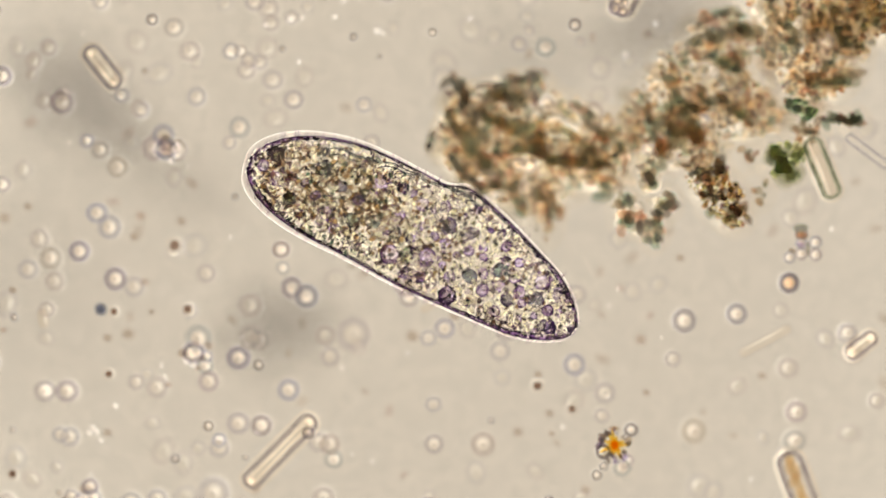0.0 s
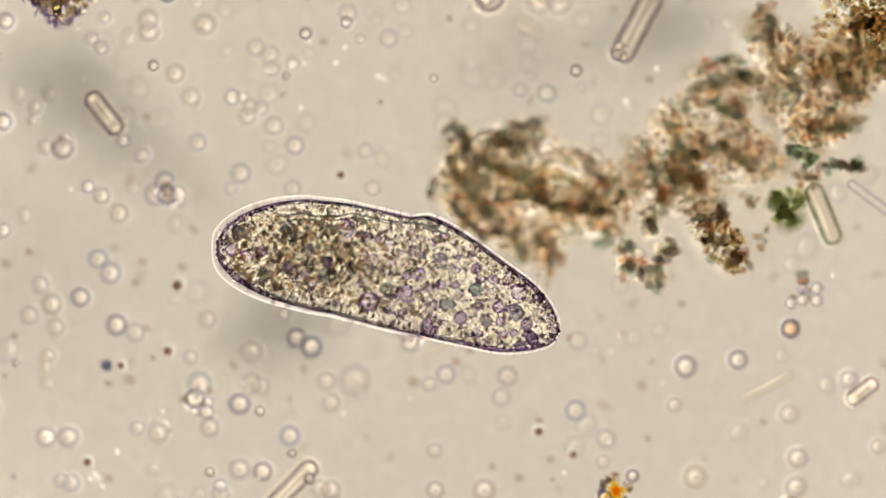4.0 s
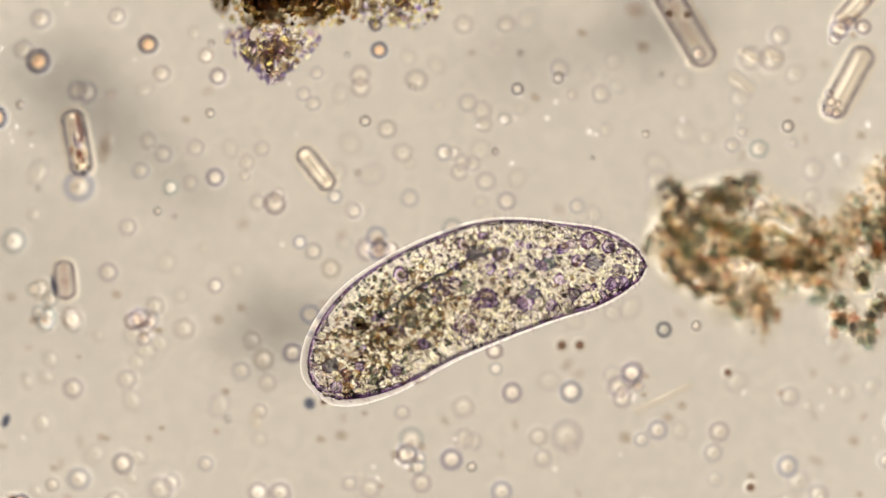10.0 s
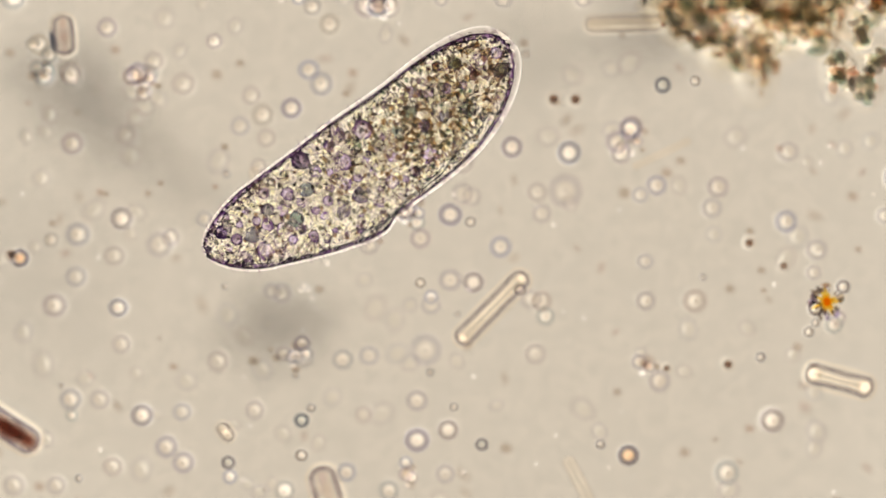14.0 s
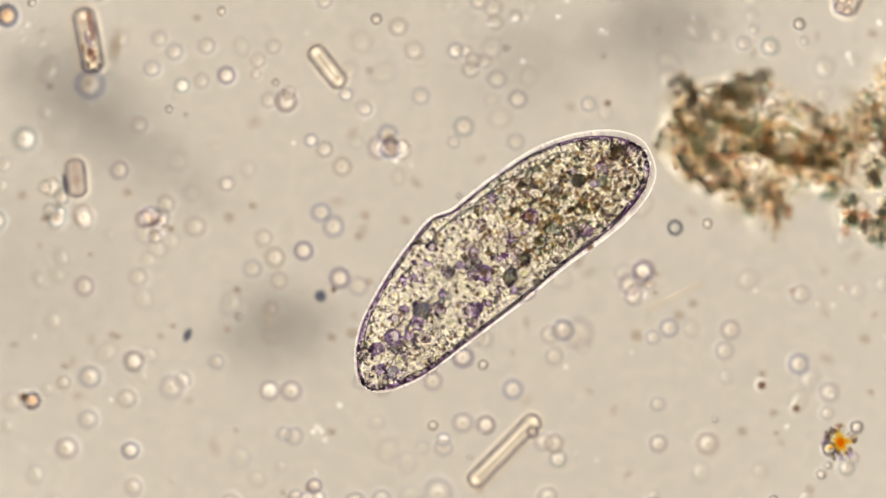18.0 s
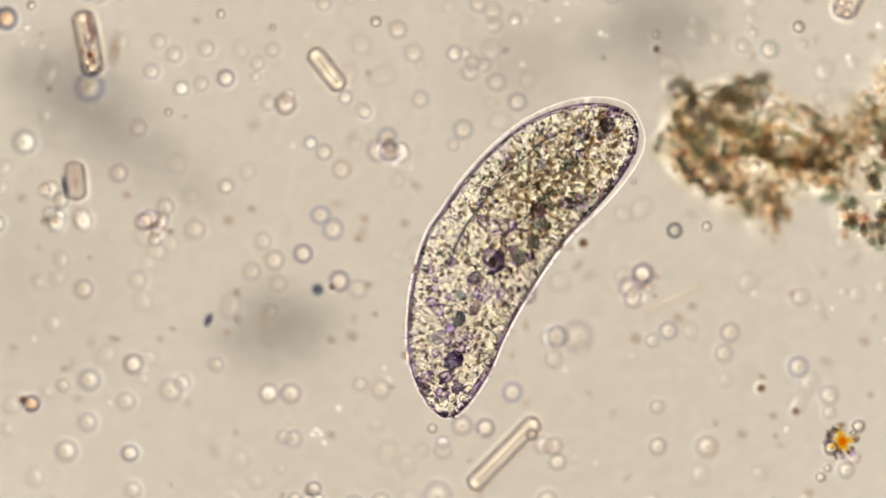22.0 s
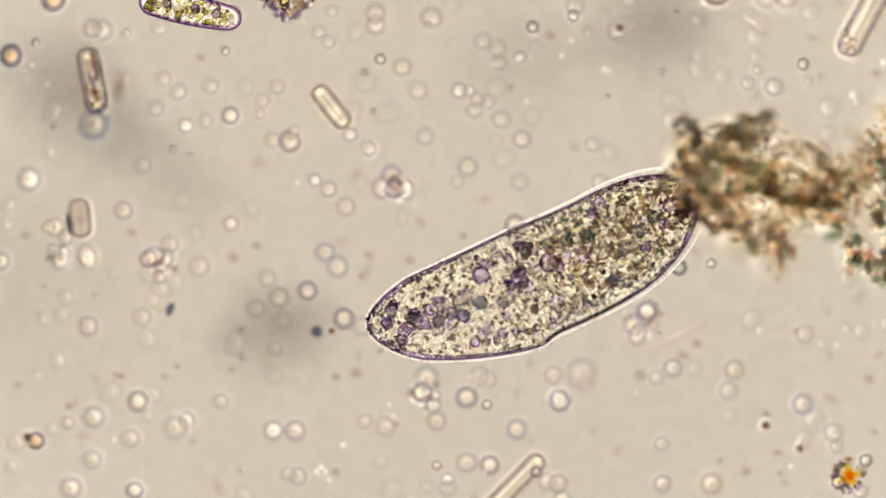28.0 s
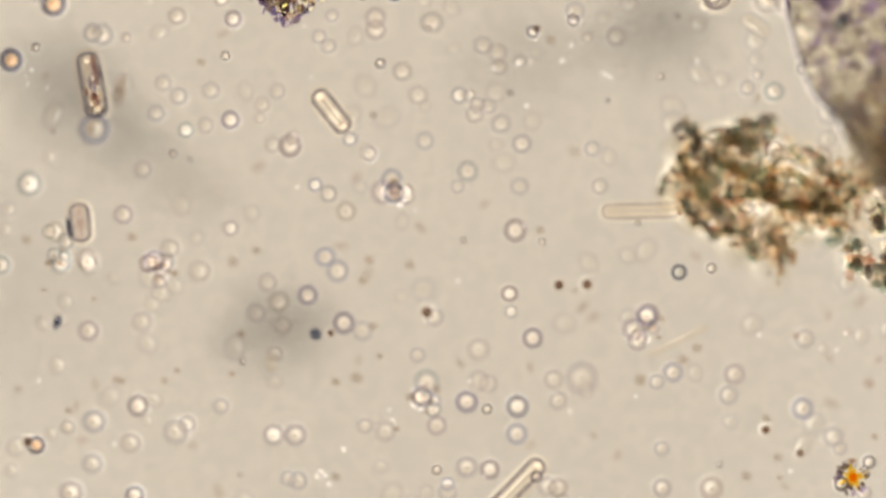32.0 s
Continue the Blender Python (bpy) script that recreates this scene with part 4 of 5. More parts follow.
heap("debris_clump", "golden-brown granular clump of debris", [(1540, -110, 85, 85, 0), (1560, 0, 55, 55, 0), (1600, -60, 90, 120, 0), (1465, -30, 26, 26, 0), (1530, -190, 95, 60, 0)],
     {"golden_grit": (OLIVE, 1500, 0.6, 1.3), "dark_grit": (SOOT, 560, 0.6, 1.4), "base_floc": (FLOC, 50, 4.0, 7.0), "brown_grain": (BROWN, 70, 1.4, 3.0), "dark_grain": (TEAL, 50, 1.2, 2.4)}, 5.2, seed=9)
heap("debris_clump", "dense dark brown heart of a granular clump", [(1575, -185, 55, 60, 0), (1610, -130, 45, 60, 0)], {"dark_grit": (SOOT, 330, 0.8, 1.6), "dark_flake": (SHARD, 30, 2.0, 4.0)}, 5.6, 0.4, seed=31, halo=False)
heap("debris_clump", "loose tuft of small brown debris", [(1105, 375, 12, 30, 0), (1128, 385, 14, 22, 0), (1158, 400, 14, 30, 0), (1178, 360, 14, 18, 0), (1150, 310, 22, 25, 0)],
     {"debris_lump": (LUMP, 20, 0.8, 1.3), "dark_lump": (DUSK, 46, 0.6, 1.1), "dark_flake": (SHARD, 16, 0.7, 1.2), "pale_grain": (PALE, 10, 0.7, 1.2)}, 11, 0.15, seed=11)
heap("seed_husk", "dark brown ragged pod-shaped fragment", [(1252, 312, 36, 32, 30), (1280, 352, 42, 32, 55), (1302, 386, 20, 16, 0)],
     {"dark_grit": (SOOT, 170, 0.6, 1.2), "golden_grit": (OLIVE, 110, 0.5, 1.0), "dark_grain": (TEAL, 16, 1.4, 2.4), "dark_flake": (SHARD, 12, 1.4, 2.6), "rust_grain": (RUST, 16, 1.0, 1.8)}, 5.5, 0.34, seed=12)
heap("green_alga", "dark green lobed algal cell", [(1392, 284, 31, 30, 0)], {"lobe": (GREEN, 46, 0.6, 1.2), "dark_grain": (TEAL, 6, 0.7, 1.1), "green_floc": (LEAF, 5, 2.6, 3.6)}, 7.5, 0.3, seed=14, category="alga")
heap("green_alga", "small dark green algal cluster", [(1410, 182, 16, 15, 0), (1430, 200, 12, 9, 0)], {"lobe": (MOSS, 26, 0.6, 1.1), "dark_grain": (TEAL, 12, 0.8, 1.5)}, 7, 0.24, seed=15, category="alga")
heap("green_alga", "round dark teal cell with a short arm", [(1514, 214, 11, 11, 0), (1475, 212, 26, 6, 0)], {"lobe": (TEAL, 34, 0.6, 1.2), "rust_grain": (RUST, 4, 0.6, 0.9)}, 9, 0.24, seed=16, category="alga")
heap("debris_bits", "loose brown bits beside the green alga", [(1325, 275, 18, 14, 0), (1345, 335, 12, 22, 0), (1430, 235, 22, 18, 0)],
     {"brown_grain": (BROWN, 20, 0.7, 1.2), "dark_grain": (TEAL, 12, 0.6, 1.0)}, 9, 0.1, seed=17)
dark = heap("dark_clump", "dark brown clump with a glittering violet and yellow granular foot", [(70, -172, 60, 36, 0), (140, -178, 80, 42, 0), (200, -180, 60, 40, 0), (90, -225, 120, 55, 0), (180, -230, 80, 45, 0)],
            {"dark_grit": (SOOT, 950, 0.7, 1.5), "golden_grit": (OLIVE, 330, 0.6, 1.1), "dark_flake": (SHARD, 30, 2.4, 5.0), "rust_grain": (RUST, 8, 1.0, 1.8)}, 5.6, 0.4, seed=20, halo=False)
heap("", "", [(106, -112, 76, 24, 0), (106, -90, 58, 20, 0), (105, -70, 40, 18, 0), (103, -52, 22, 16, 0)],
     {"violet_grit": (VIOLET, 250, 0.8, 1.7), "dark_grit": (SOOT, 16, 0.5, 1.2), "lilac_grain": (LILAC, 8, 1.4, 2.4), "pale_grain": (PALE, 26, 1.2, 2.0)}, 5.4, 0.3, seed=21, thing=dark)
for x0, y0, x1, y1 in ((34, -100, 98, -34), (180, -102, 110, -34), (48, -88, 100, -40)):
    streak(dark, "lilac_streak", LILAC, x0, y0, x1, y1, 7, 6, strands)
heap("", "", [(300, -172, 68, 36, 0), (350, -172, 48, 38, 0), (270, -200, 80, 40, 0)],
     {"violet_grit": (VIOLET, 460, 0.6, 1.3), "golden_grit": (OLIVE, 200, 0.5, 1.1)}, 5.2, 0.14, seed=22, thing=dark)
lay("ink", 286, -137, 13, 0.02)
# Domes laid in the clumps' gaps to brighten them; no cells are meant there.
for gx, gy, gr in GAPS:
    lay("ring", gx, gy, gr * 0.8, 0.02, random.uniform(0.9, 1.3), random.uniform(0, 180))


# ---- the swimming ciliate ----
LONG = 640 * U
SEGMENTS = 180
GROOVE = 0.35   # the groove's place round the body, in radians


def girth(u):
    """The body's radius at u, from the blunt end (0) to the tapered end (1)."""
    u = min(max(u, 0.0), 1.0)
    blunt = math.sqrt(max(0.0, 1 - (1 - min(u / 0.27, 1.0)) ** 2)) ** 0.95
    taper = 1.0 - 0.46 * max(0.0, (u - 0.44) / 0.56) ** 2.0
    tip = math.sqrt(max(0.0, 1 - (1 - min((1 - u) / 0.16, 1.0)) ** 2))
    return (97 + 9 * math.sin(math.pi * u)) * U * blunt * taper * tip


def ramp_to(lo, hi, u):
    """A smooth step from 0 at lo to 1 at hi."""
    f = min(max((u - lo) / (hi - lo), 0.0), 1.0)
    return f * f * (3 - 2 * f)


def skin(u, a, extra):
    """The skin's radius at u and at the angle a round the body, with the notch of the oral groove."""
    r = girth(u)
    da = math.atan2(math.sin(a - GROOVE), math.cos(a - GROOVE))
    dip = 0.17 * ramp_to(0.24, 0.50, u) * (1 - ramp_to(0.50, 0.56, u))
    lip = 0.03 * math.exp(-((u - 0.59) / 0.04) ** 2)
    r *= 1 - dip * math.exp(-(da / 0.8) ** 2) + lip * math.exp(-(da / 0.6) ** 2)
    db = math.atan2(math.sin(a + 0.45), math.cos(a + 0.45))
    r *= 1 - 0.17 * math.exp(-((u - 0.82) / 0.13) ** 2 - (db / 0.8) ** 2)
    f = min(max((0.56 - u) / 0.38, 0.0), 1.0)
    r *= 1 - 0.11 * math.cos(da) ** 2 * f * f * (3 - 2 * f)
    return r + extra * min(1.0, r / (20 * U))


def tube(name, mat, u0, u1, mid, wide, turns=44):
    """The skin of the body from u0 to u1, about its own middle, shaded as one with its neighbours."""
    steps = 12 if u0 == 0.0 or u1 == 1.0 else 2
    verts, normals, faces = [], [], []
    for k in range(steps + 1):
        f = k / steps
        f = f ** 2 if u0 == 0.0 else 1 - (1 - f) ** 2 if u1 == 1.0 else f
        u = min(max(u0 + (u1 - u0) * f, 0.0004), 0.9996)
        extra = wide * (1.45 - 0.95 * u)
        extra = extra if wide > 0 else wide
        stretch = 1 + 2 * extra / LONG
        for j in range(turns):
            a = 2 * math.pi * j / turns
            r, e = skin(u, a, extra), 0.0004
            slope = (skin(u + e, a, extra) - skin(u - e, a, extra)) / (2 * e * LONG)
            ra = (skin(u, a + 0.01, extra) - skin(u, a - 0.01, extra)) / 0.02 / max(r, 1e-4)
            nrm = Vector((-slope, math.cos(a) + ra * math.sin(a), math.sin(a) - ra * math.cos(a))).normalized()
            verts.append((((u - 0.5) * stretch + 0.5 - mid) * LONG, r * math.cos(a), r * math.sin(a)))
            normals.append(nrm)
    for k in range(steps):
        for j in range(turns):
            j2 = (j + 1) % turns
            faces.append((k * turns + j, k * turns + j2, (k + 1) * turns + j2, (k + 1) * turns + j))
    if u0 == 0.0:
        faces.append(tuple(range(turns))[::-1])
    if u1 == 1.0:
        faces.append(tuple(steps * turns + j for j in range(turns)))
    me = bpy.data.meshes.new(name)
    me.from_pydata([tuple(v) for v in verts], [], faces)
    # faces look outwards
    if me.polygons[0].normal.dot(Vector((0, *verts[me.polygons[0].vertices[0]][1:]))) < 0:
        me.flip_normals()
    for p in me.polygons:
        p.use_smooth = True
    me.normals_split_custom_set_from_vertices(normals)
    me.materials.append(mat)
    return me


def inside(rng, u0, u1, mid, fill=0.86, low=0.0):
    u = rng.uniform(u0, u1)
    a = rng.uniform(0, 2 * math.pi)
    r = max(0.0, skin(u, a, 0.0) * fill) * math.sqrt(rng.uniform(low, 1))
    return ((u - mid) * LONG, r * math.cos(a), r * math.sin(a)), u


BUSY = []


def apart(rng, u0, u1, mid, fill, r):
    """A place inside the body clear of the vacuoles already there."""
    for k in range(30):
        at, u = inside(rng, u0, u1, mid, fill)
        c = Vector(at) + Vector((mid * LONG, 0, 0))
        if all(math.hypot(c.x - o.x, c.y - o.y) > (r + q) * 1.15 for o, q in BUSY):
            BUSY.append((c, r))
            return at
    return None


def strip(points, r):
    """A thin bent rod through the points."""
    bm = bmesh.new()
    rings = []
    for p in points:
        rings.append([bm.verts.new(Vector(p) + Vector((0, math.cos(b), math.sin(b))) * r) for b in (2 * math.pi * k / 6 for k in range(6))])
    for a, b in zip(rings, rings[1:]):
        for k in range(6):
            bm.faces.new((a[k], a[(k + 1) % 6], b[(k + 1) % 6], b[k]))
    bm.faces.new(rings[0][::-1])
    bm.faces.new(rings[-1])
    bmesh.ops.recalc_face_normals(bm, faces=bm.faces[:])
    return bm


def hairs(rng, u0, u1, mid, count):
    """Short cilia standing on the skin."""
    bm = bmesh.new()
    for k in range(count):
        u, a = min(max(rng.uniform(u0, u1), 0.008), 0.992), rng.uniform(0, 2 * math.pi)
        r = skin(u, a, 0)
        d = Vector((rng.uniform(-0.5, 0.5), math.cos(a), math.sin(a))).normalized()
        foot = Vector(((u - mid) * LONG, r * math.cos(a), r * math.sin(a)))
        long = rng.uniform(9, 17) * U
        bmesh.ops.create_cone(bm, cap_ends=True, segments=3, radius1=0.9 * U, radius2=0.3 * U, depth=long,
                              matrix=Matrix.Translation(foot + d * long / 2) @ d.to_track_quat("Z", "Y").to_matrix().to_4x4())
    return bm


def ciliate():
    body = tagged(new("ciliate"), "long translucent slipper-shaped ciliate full of granules and vacuoles", "ciliate")
    rng = np.random.default_rng(42)
    made = []
    for i in range(SEGMENTS):
        u0, u1 = i / SEGMENTS, (i + 1) / SEGMENTS
        mid = (u0 + u1) / 2
        seg = part("cortex_band", tube("cortex_band", CORTEX, u0, u1, mid, 0.0), CORTEX, body, "clear granular skin")
        part("inner_membrane", tube("inner_membrane", MEMBRANE, u0, u1, mid, -10 * U), MEMBRANE, seg, "thin inner membrane")
        # The coat of cilia is also shaped and tuned to give a bright halo.
        part("cilia_coat", tube("cilia_coat", COAT, u0, u1, mid, 7 * U), COAT, seg, "pale fringe of beating cilia with a bright halo")
        tagged(part("cilia", hairs(rng, u0, u1, mid, 5), HAIR, seg, "fine beating cilia"), kind="stuff")
        g = girth(mid) / 0.26
        spots = [inside(rng, max(u0, 0.003), min(u1, 0.997), mid, 0.955, 0.0 if k % 2 else 0.45)[0] for k in range(int((6 + 32 * g) * 0.84 + rng.uniform(0, 1)))]
        for mat, some, small, big in ((SPOT, spots[::3] if mid < 0.42 else spots[::6] + spots[3::12], 1.8, 4.2), (PEARL, spots[1::3] + spots[2::6], 2.8, 7.0)):
            me = grains([(at, rng.uniform(small, big) * U, (1, 1, 1)) for at in some], 0.2)
            me.materials.append(mat)
            tagged(part("granule_cloud", me, mat, seg, "fine cytoplasm granules"), kind="stuff")
        if 0.05 < mid < 0.62:
            meal = [inside(rng, u0, u1, mid, 0.72)[0] for k in range(int(5.2 * math.exp(-((mid - 0.26) / 0.18) ** 2) + rng.uniform(0, 1)) + 1)]
            me = grains([(at, rng.uniform(2.5, 5.5) * U, (1.2, 1, 1)) for at in meal], 0.4)
            me.materials.append(MEAL)
            tagged(part("food_grit", me, MEAL, seg, "brown food grains"), kind="stuff")
        for k in range((i % 7 == 0) if mid < 0.4 else i % 2):
            q = min((rng.uniform(5.5, 12.5) if i % 9 else rng.uniform(14, 20)) * U, girth(mid) * 0.25)
            at = apart(rng, u0, u1, mid, 0.78, q)
            if mid < 0.955 and at:
                bm = bmesh.new()
                ball(bm, at, q, 3)
                part("vacuole", bm, VACUOLE, seg, "round violet vacuole")
        if i % 11 == 1:
            q = min(rng.uniform(10, 15) * U, girth(mid) * 0.2)
            at = apart(rng, u0, u1, mid, 0.66, q) or inside(rng, u0, u1, mid, 0.66)[0]
            bm = bmesh.new()
            ball(bm, at, q, 3, (1.15, 1, 1))
            part("food_vacuole", bm, FOODBALL, seg, "dark green food vacuole")
        if 0.18 < mid < 0.62:
            for deep, thick in ((0.0, 2.0), (0.09, 1.3)):
                pts = []
                for k in range(5):
                    u = u0 + (u1 - u0) * k / 4
                    f = (u - 0.18) / 0.44
                    r = girth(u) * (0.70 + 0.18 * f - deep * (1.2 - f) + 0.025 * math.sin(38 * u) + 0.012 * math.sin(91 * u))
                    a = GROOVE + 0.1 - 0.25 * f
                    pts.append(((u - mid) * LONG, r * math.cos(a), r * math.sin(a)))
                part("oral_groove", strip(pts, thick * U), FOLD, seg, "dark fold of the oral groove")
        made.append((seg, mid))
    return body, made


swimmer, bands = ciliate()


def little_ciliate():
    """The small yellow-green ciliate that darts through."""
    thing = tagged(new("small_ciliate"), "small yellow-green ciliate with a violet outline", "ciliate")
    bm = capsule(185 * U, 27 * U, 28, 0.9)
    for v in bm.verts:
        f = v.co.x / (92 * U)
        v.co.y *= 1 - 0.28 * f * f
        v.co.z *= 1 - 0.28 * f * f
    part("skin", bm, PELLICLE, thing, "clear granular skin")
    rng = np.random.default_rng(5)
    items = []
    for k in range(150):
        f = rng.uniform(-0.88, 0.88)
        r = 21 * U * (1 - 0.5 * f * f) * math.sqrt(rng.uniform(0, 1))
        a = rng.uniform(0, 6.28)
        items.append(((f * 85 * U, r * math.cos(a), r * math.sin(a)), rng.uniform(2, 6) * U, (1.2, 1, 1)))
    me = grains(items, 0.3)
    me.materials.append(LIME)
    tagged(part("granule_cloud", me, LIME, thing, "yellow-green granules"), kind="stuff")
    for f in (-0.5, 0.1, 0.55):
        bm = bmesh.new()
        ball(bm, (f * 85 * U, 4 * U, 6 * U), 9 * U, 2)
        part("vacuole", bm, VACUOLE, thing, "round violet vacuole")
    return thing


dart = little_ciliate()
roamers = [lay("indigo", 177, 548, 11), lay("pepper", 205, 548, 7), lay("indigo", 300, 478, 8, long=1.7, turn=70), lay("crisp", 420, 340, 7), lay("pepper", 470, 90, 8),
           lay("bold", 545, 535, 18), lay("bold", 521, 517, 16), lay("pepper", 191, 663, 7), lay("crisp", 309, 813, 9), lay("pepper", 90, 800, 8),
           lay("pepper", 331, 548, 9), lay("pepper", 618, 432, 10), lay("pepper", 649, 432, 10), lay("pepper", 308, 435, 11), lay("pepper", 78, 571, 8)]


# ---- what moves ----
# seconds, blunt end x y, tapered end x y, bulge of the body to its side, which end is up (1 blunt, -1 tapered), roll
SWIM = [(0.0, 442, 294, 1012, 588, 38, 0, -5), (0.5, 434, 332, 1014, 598, 37, 0, -5), (1.0, 434, 400, 1026, 615, 32, 0, -5), (1.5, 434, 420, 1024, 620, 32, 0, -5),
        (2.0, 438, 431, 1022, 622, 36, 0, -5), (3.0, 428, 420, 1012, 621, 38, 0, -5), (3.5, 422, 422, 1006, 624, 40, 0, -5), (4.5, 330, 480, 940, 540, 60, 0, 22),
        (5.5, 250, 500, 858, 450, 90, 0, 45), (6.0, 249, 510, 864, 455, 92, 0, 45), (6.5, 258, 624, 857, 558, 97, 0, 45), (7.0, 238, 636, 837, 560, 96, 0, 45)]
SWIM += [(7.5, 242, 658, 847, 546, 96, 0, 45), (8.0, 242, 672, 842, 538, 96, 0, 45), (8.5, 334, 669, 930, 538, 96, 0, 45), (9.0, 426, 638, 1037, 560, 92, 0, 45),
         (9.5, 526, 643, 1114, 516, 90, 0, 45), (10.0, 564, 688, 1140, 474, 76, 0, 45), (10.1, 500, 640, 1010, 520, 30, 1, 50), (10.2, 470, 555, 764, 545, 0, 1, 58),
         (10.3, 545, 545, 535, 540, 0, 1, 75), (10.4, 690, 620, 440, 450, 20, 1, 90), (10.5, 720, 650, 440, 450, 30, 1, 100)]
SWIM += [(10.6, 740, 675, 430, 450, 40, 1, 108), (10.8, 744, 724, 416, 450, 34, 1, 120), (11.0, 752, 752, 422, 448, 32, 1, 130), (11.3, 815, 835, 435, 428, 60, 1, 148),
         (11.6, 870, 880, 392, 478, 75, 1, 165), (12.0, 908, 838, 378, 494, 100, 0, 180), (12.2, 911, 786, 370, 466, 92, 0, 180), (12.4, 928, 620, 348, 458, 95, 0, 180),
         (12.7, 938, 345, 350, 465, 85, 0, 182), (13.0, 928, 206, 352, 464, 42, 0, 190)]
SWIM += [(13.5, 920, 102, 396, 456, -5, 0, 205), (14.0, 888, 72, 364, 442, 52, 0, 230), (14.5, 824, -8, 414, 492, 86, 0, 285), (15.0, 962, 6, 577, 508, 92, 0, 360),
         (15.3, 1096, 180, 592, 552, -10, 0, 370), (15.5, 1104, 186, 588, 545, -20, 0, 375), (16.5, 1120, 220, 605, 590, -30, 0, 375), (17.5, 1130, 264, 628, 642, -44, 0, 375),
         (18.0, 1144, 281, 650, 685, -52, 0, 375), (19.0, 1160, 304, 648, 704, -74, 0, 375), (20.0, 1168, 340, 684, 736, -80, 0, 375)]
SWIM += [(21.0, 1122, 238, 688, 696, -58, 0, 375), (21.5, 1122, 236, 688, 704, -66, 0, 375), (22.0, 1124, 220, 793, 738, -104, 0, 345), (22.5, 1134, 214, 834, 694, -114, 0, 335),
         (23.0, 1154, 256, 797, 674, -122, 0, 330), (23.5, 1150, 264, 714, 668, -98, 0, 330), (24.0, 1154, 278, 667, 605, -104, 0, 335), (24.5, 1148, 270, 652, 584, -106, 0, 345),
         (25.5, 1150, 230, 600, 440, 0, 0, 430), (26.5, 1164, 224, 576, 352, 72, 0, 500), (27.0, 1172, 220, 634, 468, 95, 0, 545)]
SWIM += [(27.5, 1186, 250, 632, 511, 80, 0, 550), (28.0, 1220, 330, 650, 574, 52, 0, 545), (29.0, 1206, 356, 656, 562, 52, 0, 545), (30.0, 1236, 350, 671, 532, 104, 0, 550),
         (30.2, 1258, 340, 696, 474, 115, 0, 560), (30.4, 1344, 270, 786, 500, 90, 0, 560), (30.6, 1444, 165, 932, 500, 105, 0, 560), (30.8, 1490, 36, 1106, 440, 95, 0, 560),
         (31.0, 1494, -22, 1150, 406, 72, 0, 560), (31.2, 1580, -80, 1180, 330, 35, 0, 560), (31.4, 1675, -90, 1203, 235, 0, 0, 560), (31.6, 1760, 20, 1238, 85, 0, 0, 560),
         (31.8, 1768, 250, 1308, -80, 0, 0, 560), (32.0, 1645, 345, 1420, -55, 0, 1, 560)]


# seconds and height over its usual level: it rises out of focus as it turns over, and as it leaves
CLIMB = [(10.0, 0.0), (10.6, 0.05), (11.6, 0.3), (12.2, 0.38), (12.7, 0.24), (13.0, 0.15), (13.5, 0.08), (14.0, 0.0), (31.2, 0.0), (31.6, 0.3), (32.0, 0.5)]


def climb(t):
    for (t0, h0), (t1, h1) in zip(CLIMB, CLIMB[1:]):
        if t0 <= t <= t1:
            return h0 + (h1 - h0) * (t - t0) / (t1 - t0)
    return 0.0


def swimming():
    """The body's middle and the pose of each band of skin about it, time by time."""
    axis, up = Vector((1, 0, 0)), Vector((0, 0, 1))
    root, rows = [], [[] for b in bands]
    for t, ax, ay, bx, by, bulge, rise, roll in SWIM:
        ox, oy = stage(t)
        a, b = plan(ax - ox, ay - oy), plan(bx - ox, by - oy)
        flat = (b - a).length
        straight = LONG * (1 - 2.4 * (bulge * U / LONG) ** 2)
        dz = rise * math.sqrt(max(0.0, straight ** 2 - flat ** 2)) if rise else 0.0
        lift = 0.39 + abs(dz) * 0.42 + climb(t)
        a.z, b.z = lift + dz / 2, lift - dz / 2
        d = b - a
        side = Vector((-d.y, d.x, 0)).normalized() if flat > 0.1 else Vector((0, 1, 0))
        mid = (a + b) / 2

        def spine(u):
            return a + d * u + side * (bulge * U * 4 * u * (1 - u))

        def along(u):
            return (d + side * (bulge * U * 4 * (1 - 2 * u))).normalized()

        now = along(0.5)
        up = axis.rotation_difference(now) @ up
        axis = now
        root.append((t, Matrix.Translation(mid)))
        for k, (seg, u) in enumerate(bands):
            x = along(u)
            z = axis.rotation_difference(x) @ up
            z = (Matrix.Rotation(radians(roll), 3, x) @ z).normalized()
            y = z.cross(x).normalized()
            z = x.cross(y)
            turn = Matrix((x, y, z)).transposed().to_4x4()
            rows[k].append((t, Matrix.Translation(spine(u) - mid) @ turn))
    return root, rows


# the small ciliate: seconds, tail x y, head x y
DART = [(0.0, -500, 300, -350, 200), (24.5, -300, 300, -150, 200), (26.0, -160, 230, -20, 130), (26.5, 20, 105, 160, -20), (26.7, 45, 72, 212, -18), (26.9, 125, 8, 290, -8), (27.1, 150, -90, 320, -70),
        (27.5, 180, -120, 320, -40), (27.7, 215, -50, 338, 62), (27.8, 248, -20, 366, 92), (27.9, 240, -5, 404, 76), (28.0, 248, 2, 428, 38), (28.1, 218, -5, 394, 36),
        (28.2, 234, 22, 380, -60), (28.3, 284, 28, 380, -100), (28.4, 338, 46, 390, -120), (28.6, 362, 10, 420, -160), (29.0, 380, -150, 440, -320), (32.0, 380, -250, 440, -420)]
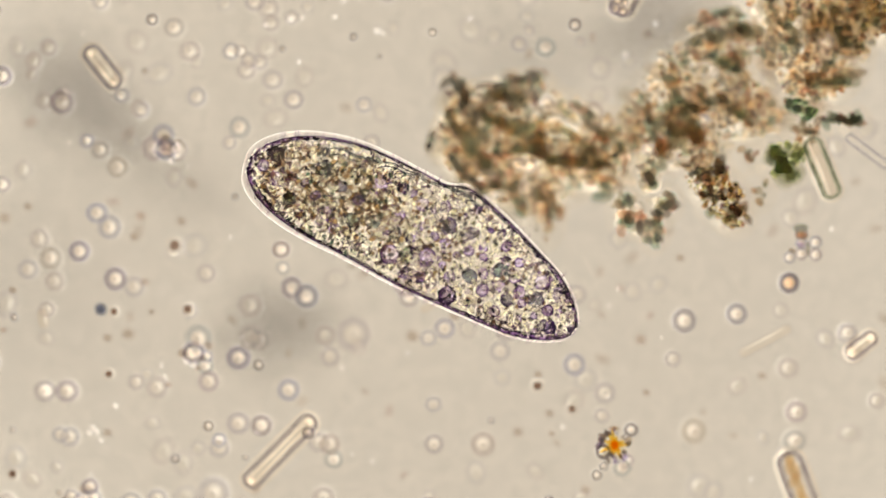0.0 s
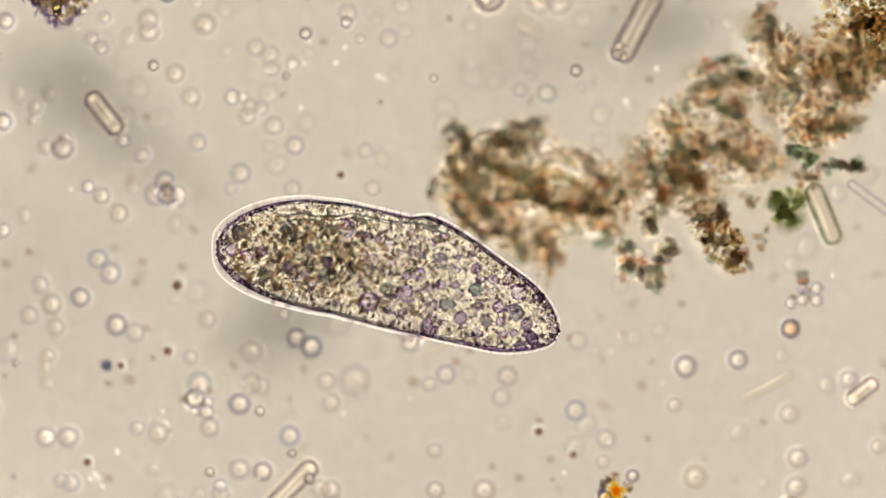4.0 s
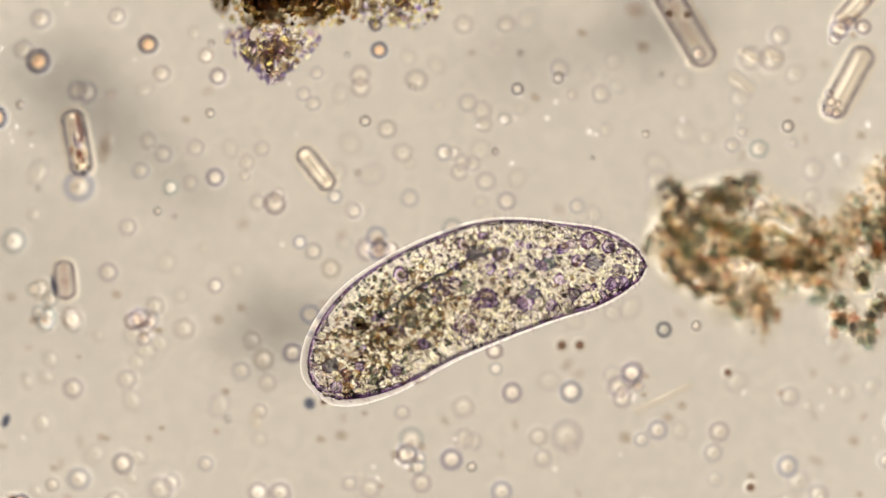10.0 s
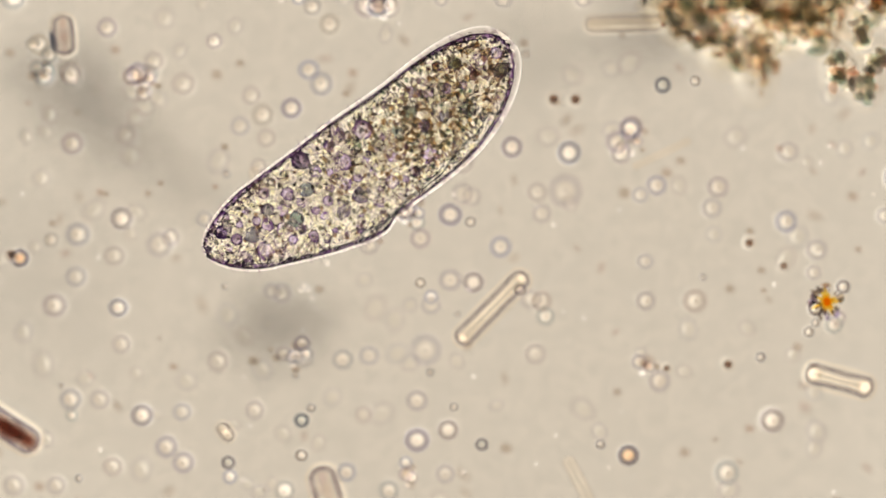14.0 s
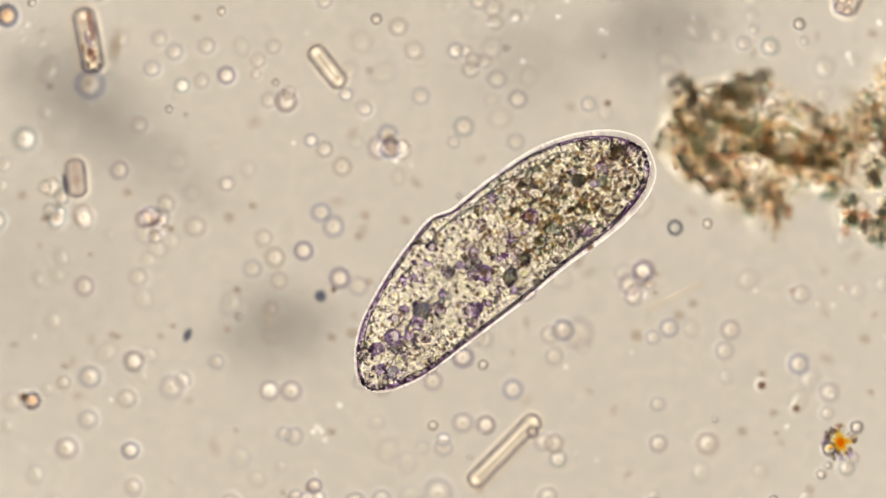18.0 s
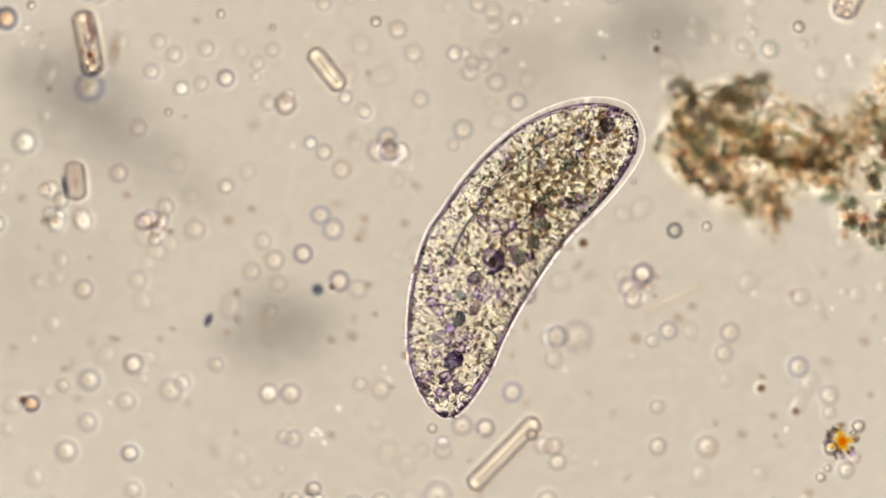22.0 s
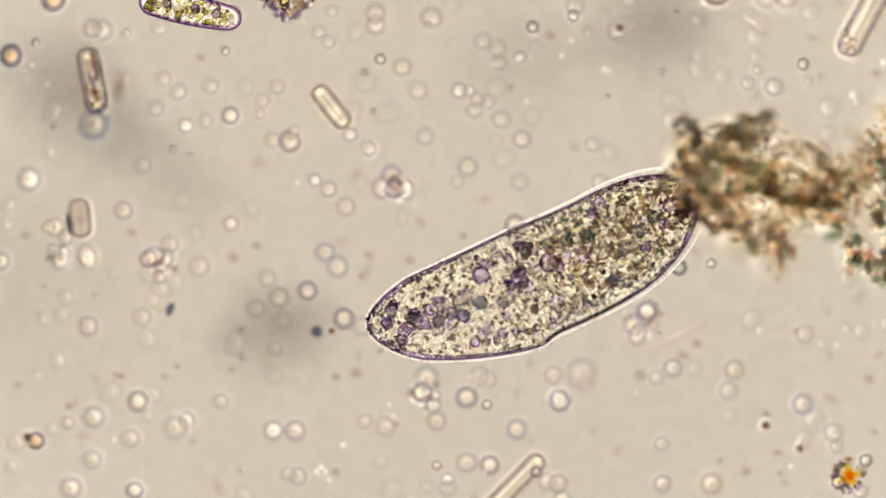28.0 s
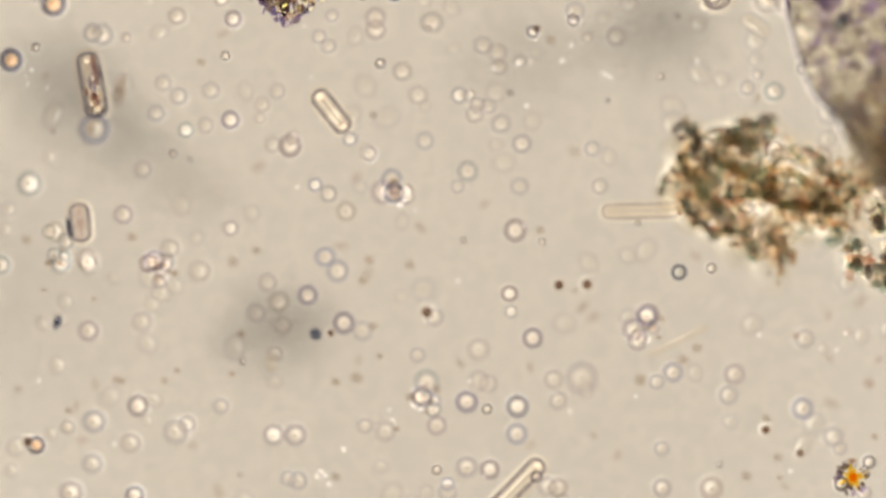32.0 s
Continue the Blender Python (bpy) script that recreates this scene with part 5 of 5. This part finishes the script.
# drifting specks: seconds, x, y
ROAM = [
    [(0.0, 177, 548), (2.0, 185, 645), (6.0, 187, 663), (9.0, 403, 724), (10.5, 575, 715), (13.0, 540, 280), (19.0, 567, 522), (23.0, 560, 512), (28.0, 560, 588), (32.0, 558, 592)],
    [(0.0, 200, 552), (2.0, 210, 645), (6.0, 213, 663), (9.0, 428, 717), (10.5, 600, 712), (13.0, 566, 272), (19.0, 590, 512), (23.0, 586, 508), (28.0, 586, 586), (32.0, 585, 590)],
    [(0.0, -60, 560), (17.0, -60, 560), (19.0, 720, 600), (20.2, 690, 600), (21.0, 430, 560), (22.5, 348, 576), (23.0, 290, 593), (23.5, 232, 596), (25.5, 200, 640), (27.0, 70, 720), (27.6, 180, 640), (28.0, 300, 548), (29.0, 176, 556), (29.6, 132, 552), (32.0, 100, 571)],
    [(0.0, 625, 65), (6.0, 485, 118), (9.0, 732, 115), (13.0, 816, 720), (19.0, 465, 68), (23.0, 500, 48), (28.0, 645, 127), (32.0, 672, 110)],
    [(0.0, 212, -60), (0.5, 217, 11), (1.0, 231, 80), (1.5, 245, 126), (2.0, 270, 167), (2.5, 322, 213), (3.0, 400, 257), (3.5, 520, 320), (6.0, 720, 198), (7.0, 842, 280), (8.5, 888, 116), (9.0, 1103, 22), (11.5, 1168, 80), (19.0, 1076, 193), (23.0, 1180, 50), (32.0, 950, 50)],
    [(0.0, 542, 525), (1.0, 546, 599), (3.0, 548, 616), (5.5, 560, 609), (6.5, 579, 729), (8.0, 594, 721), (9.0, 838, 700), (10.0, 1011, 694), (11.0, 1041, 692), (12.0, 1038, 648), (13.0, 1015, 262), (14.0, 1008, 270), (15.0, 1014, 371),
     (17.5, 1006, 577), (19.0, 985, 586), (20.5, 986, 574), (22.0, 986, 596), (23.0, 1011, 614), (24.5, 1021, 632), (26.5, 1026, 663), (27.0, 1021, 681), (28.0, 991, 710), (29.0, 946, 714), (30.0, 913, 718), (32.0, 916, 720)],
    [(0.0, 516, 510), (3.0, 523, 598), (6.5, 536, 725), (9.0, 758, 708), (11.0, 937, 692), (12.5, 913, 432), (20.0, 932, 517), (32.0, 943, 599)],
    [(0.0, 191, 663), (0.5, 211, 672), (1.0, 236, 701), (1.5, 260, 694), (2.0, 308, 681), (2.5, 380, 663), (3.0, 473, 643), (3.5, 600, 620), (5.4, 1700, 400), (32.0, 2100, 400)],
    [(0.0, 309, 813), (0.5, 315, 828), (1.0, 334, 854), (2.0, 371, 838), (3.0, 427, 804), (3.5, 462, 782), (5.4, 660, 980), (8.0, 700, 1250), (32.0, 1100, 1120)],
    [(0.0, 20, 840), (2.0, 86, 880), (3.0, 126, 862), (3.5, 142, 838), (5.5, 184, 782), (6.0, 204, 776), (6.5, 233, 880), (7.0, 259, 870), (7.4, 314, 844), (8.8, 620, 787), (9.0, 747, 769), (9.5, 1020, 738), (10.2, 1400, 640), (12.0, 2000, 560), (32.0, 2100, 600)],
    [(0.0, 331, 548), (1.0, 346, 612), (2.0, 360, 625), (3.0, 368, 626), (3.5, 366, 619), (5.4, -80, 640), (32.0, -500, 600)],
    [(0.0, 618, 351), (5.0, 622, 515), (7.0, 632, 640), (9.0, 850, 623), (18.0, 990, 426), (32.0, 990, 505)],
    [(0.0, 649, 351), (5.0, 653, 515), (7.0, 663, 640), (9.0, 881, 623), (18.0, 1036, 426), (32.0, 1040, 504)],
    [(0.0, 308, 435), (1.0, 311, 492), (3.0, 312, 506), (8.0, 323, 632), (10.0, 728, 655), (32.0, 755, 553)],
    [(0.0, -80, 560), (3.5, -40, 660), (5.5, 75, 680), (6.0, 86, 678), (6.5, 98, 776), (7.5, 96, 772), (8.5, 60, 770), (10.0, -40, 760), (32.0, -300, 800)],
]


def motions():
    root, rows = swimming()
    walk(swimmer, root)
    for (seg, u), r in zip(bands, rows):
        walk(seg, r)
    rows = []
    for t, ax, ay, bx, by in DART:
        ox, oy = stage(t)
        a, b = plan(ax - ox, ay - oy, 0.3), plan(bx - ox, by - oy, 0.3)
        rows.append((t, Matrix.Translation((a + b) / 2) @ pose(0, 0, 0, 0, 0, math.degrees(math.atan2((b - a).y, (b - a).x)))))
    walk(dart, rows)
    home = pushed.matrix_basis.copy()
    walk(pushed, [(t, Matrix.Translation((x * U, 0, 0)) @ home) for t, x in ((0.0, 150), (10.0, 150), (10.3, 0), (15.0, 0), (15.4, 150), (30.4, 150), (30.9, 0), (32.0, 0))])
    for ob, way in zip(roamers, ROAM):
        z, rows = ob.location.z, []
        turn = ob.matrix_basis.to_quaternion().to_matrix().to_4x4()
        for t, x, y in way:
            ox, oy = stage(t)
            rows.append((t, Matrix.Translation(plan(x - ox, y - oy, z)) @ turn))
        walk(ob, rows)
    for ob in crystals:
        home = ob.matrix_basis.copy()
        walk(ob, [(t, Matrix.Translation((x * U, -y * U, 0)) @ home) for t, x, y in ((0.0, 0, 0), (15.0, 0, 0), (18.0, 2, -4), (24.0, 8, -13), (28.0, 11, -16), (32.0, 17, -21))])
    walk(lens, [(t, pose(-x * U, y * U, lens_top)) for t, x, y in STAGE])


motions()
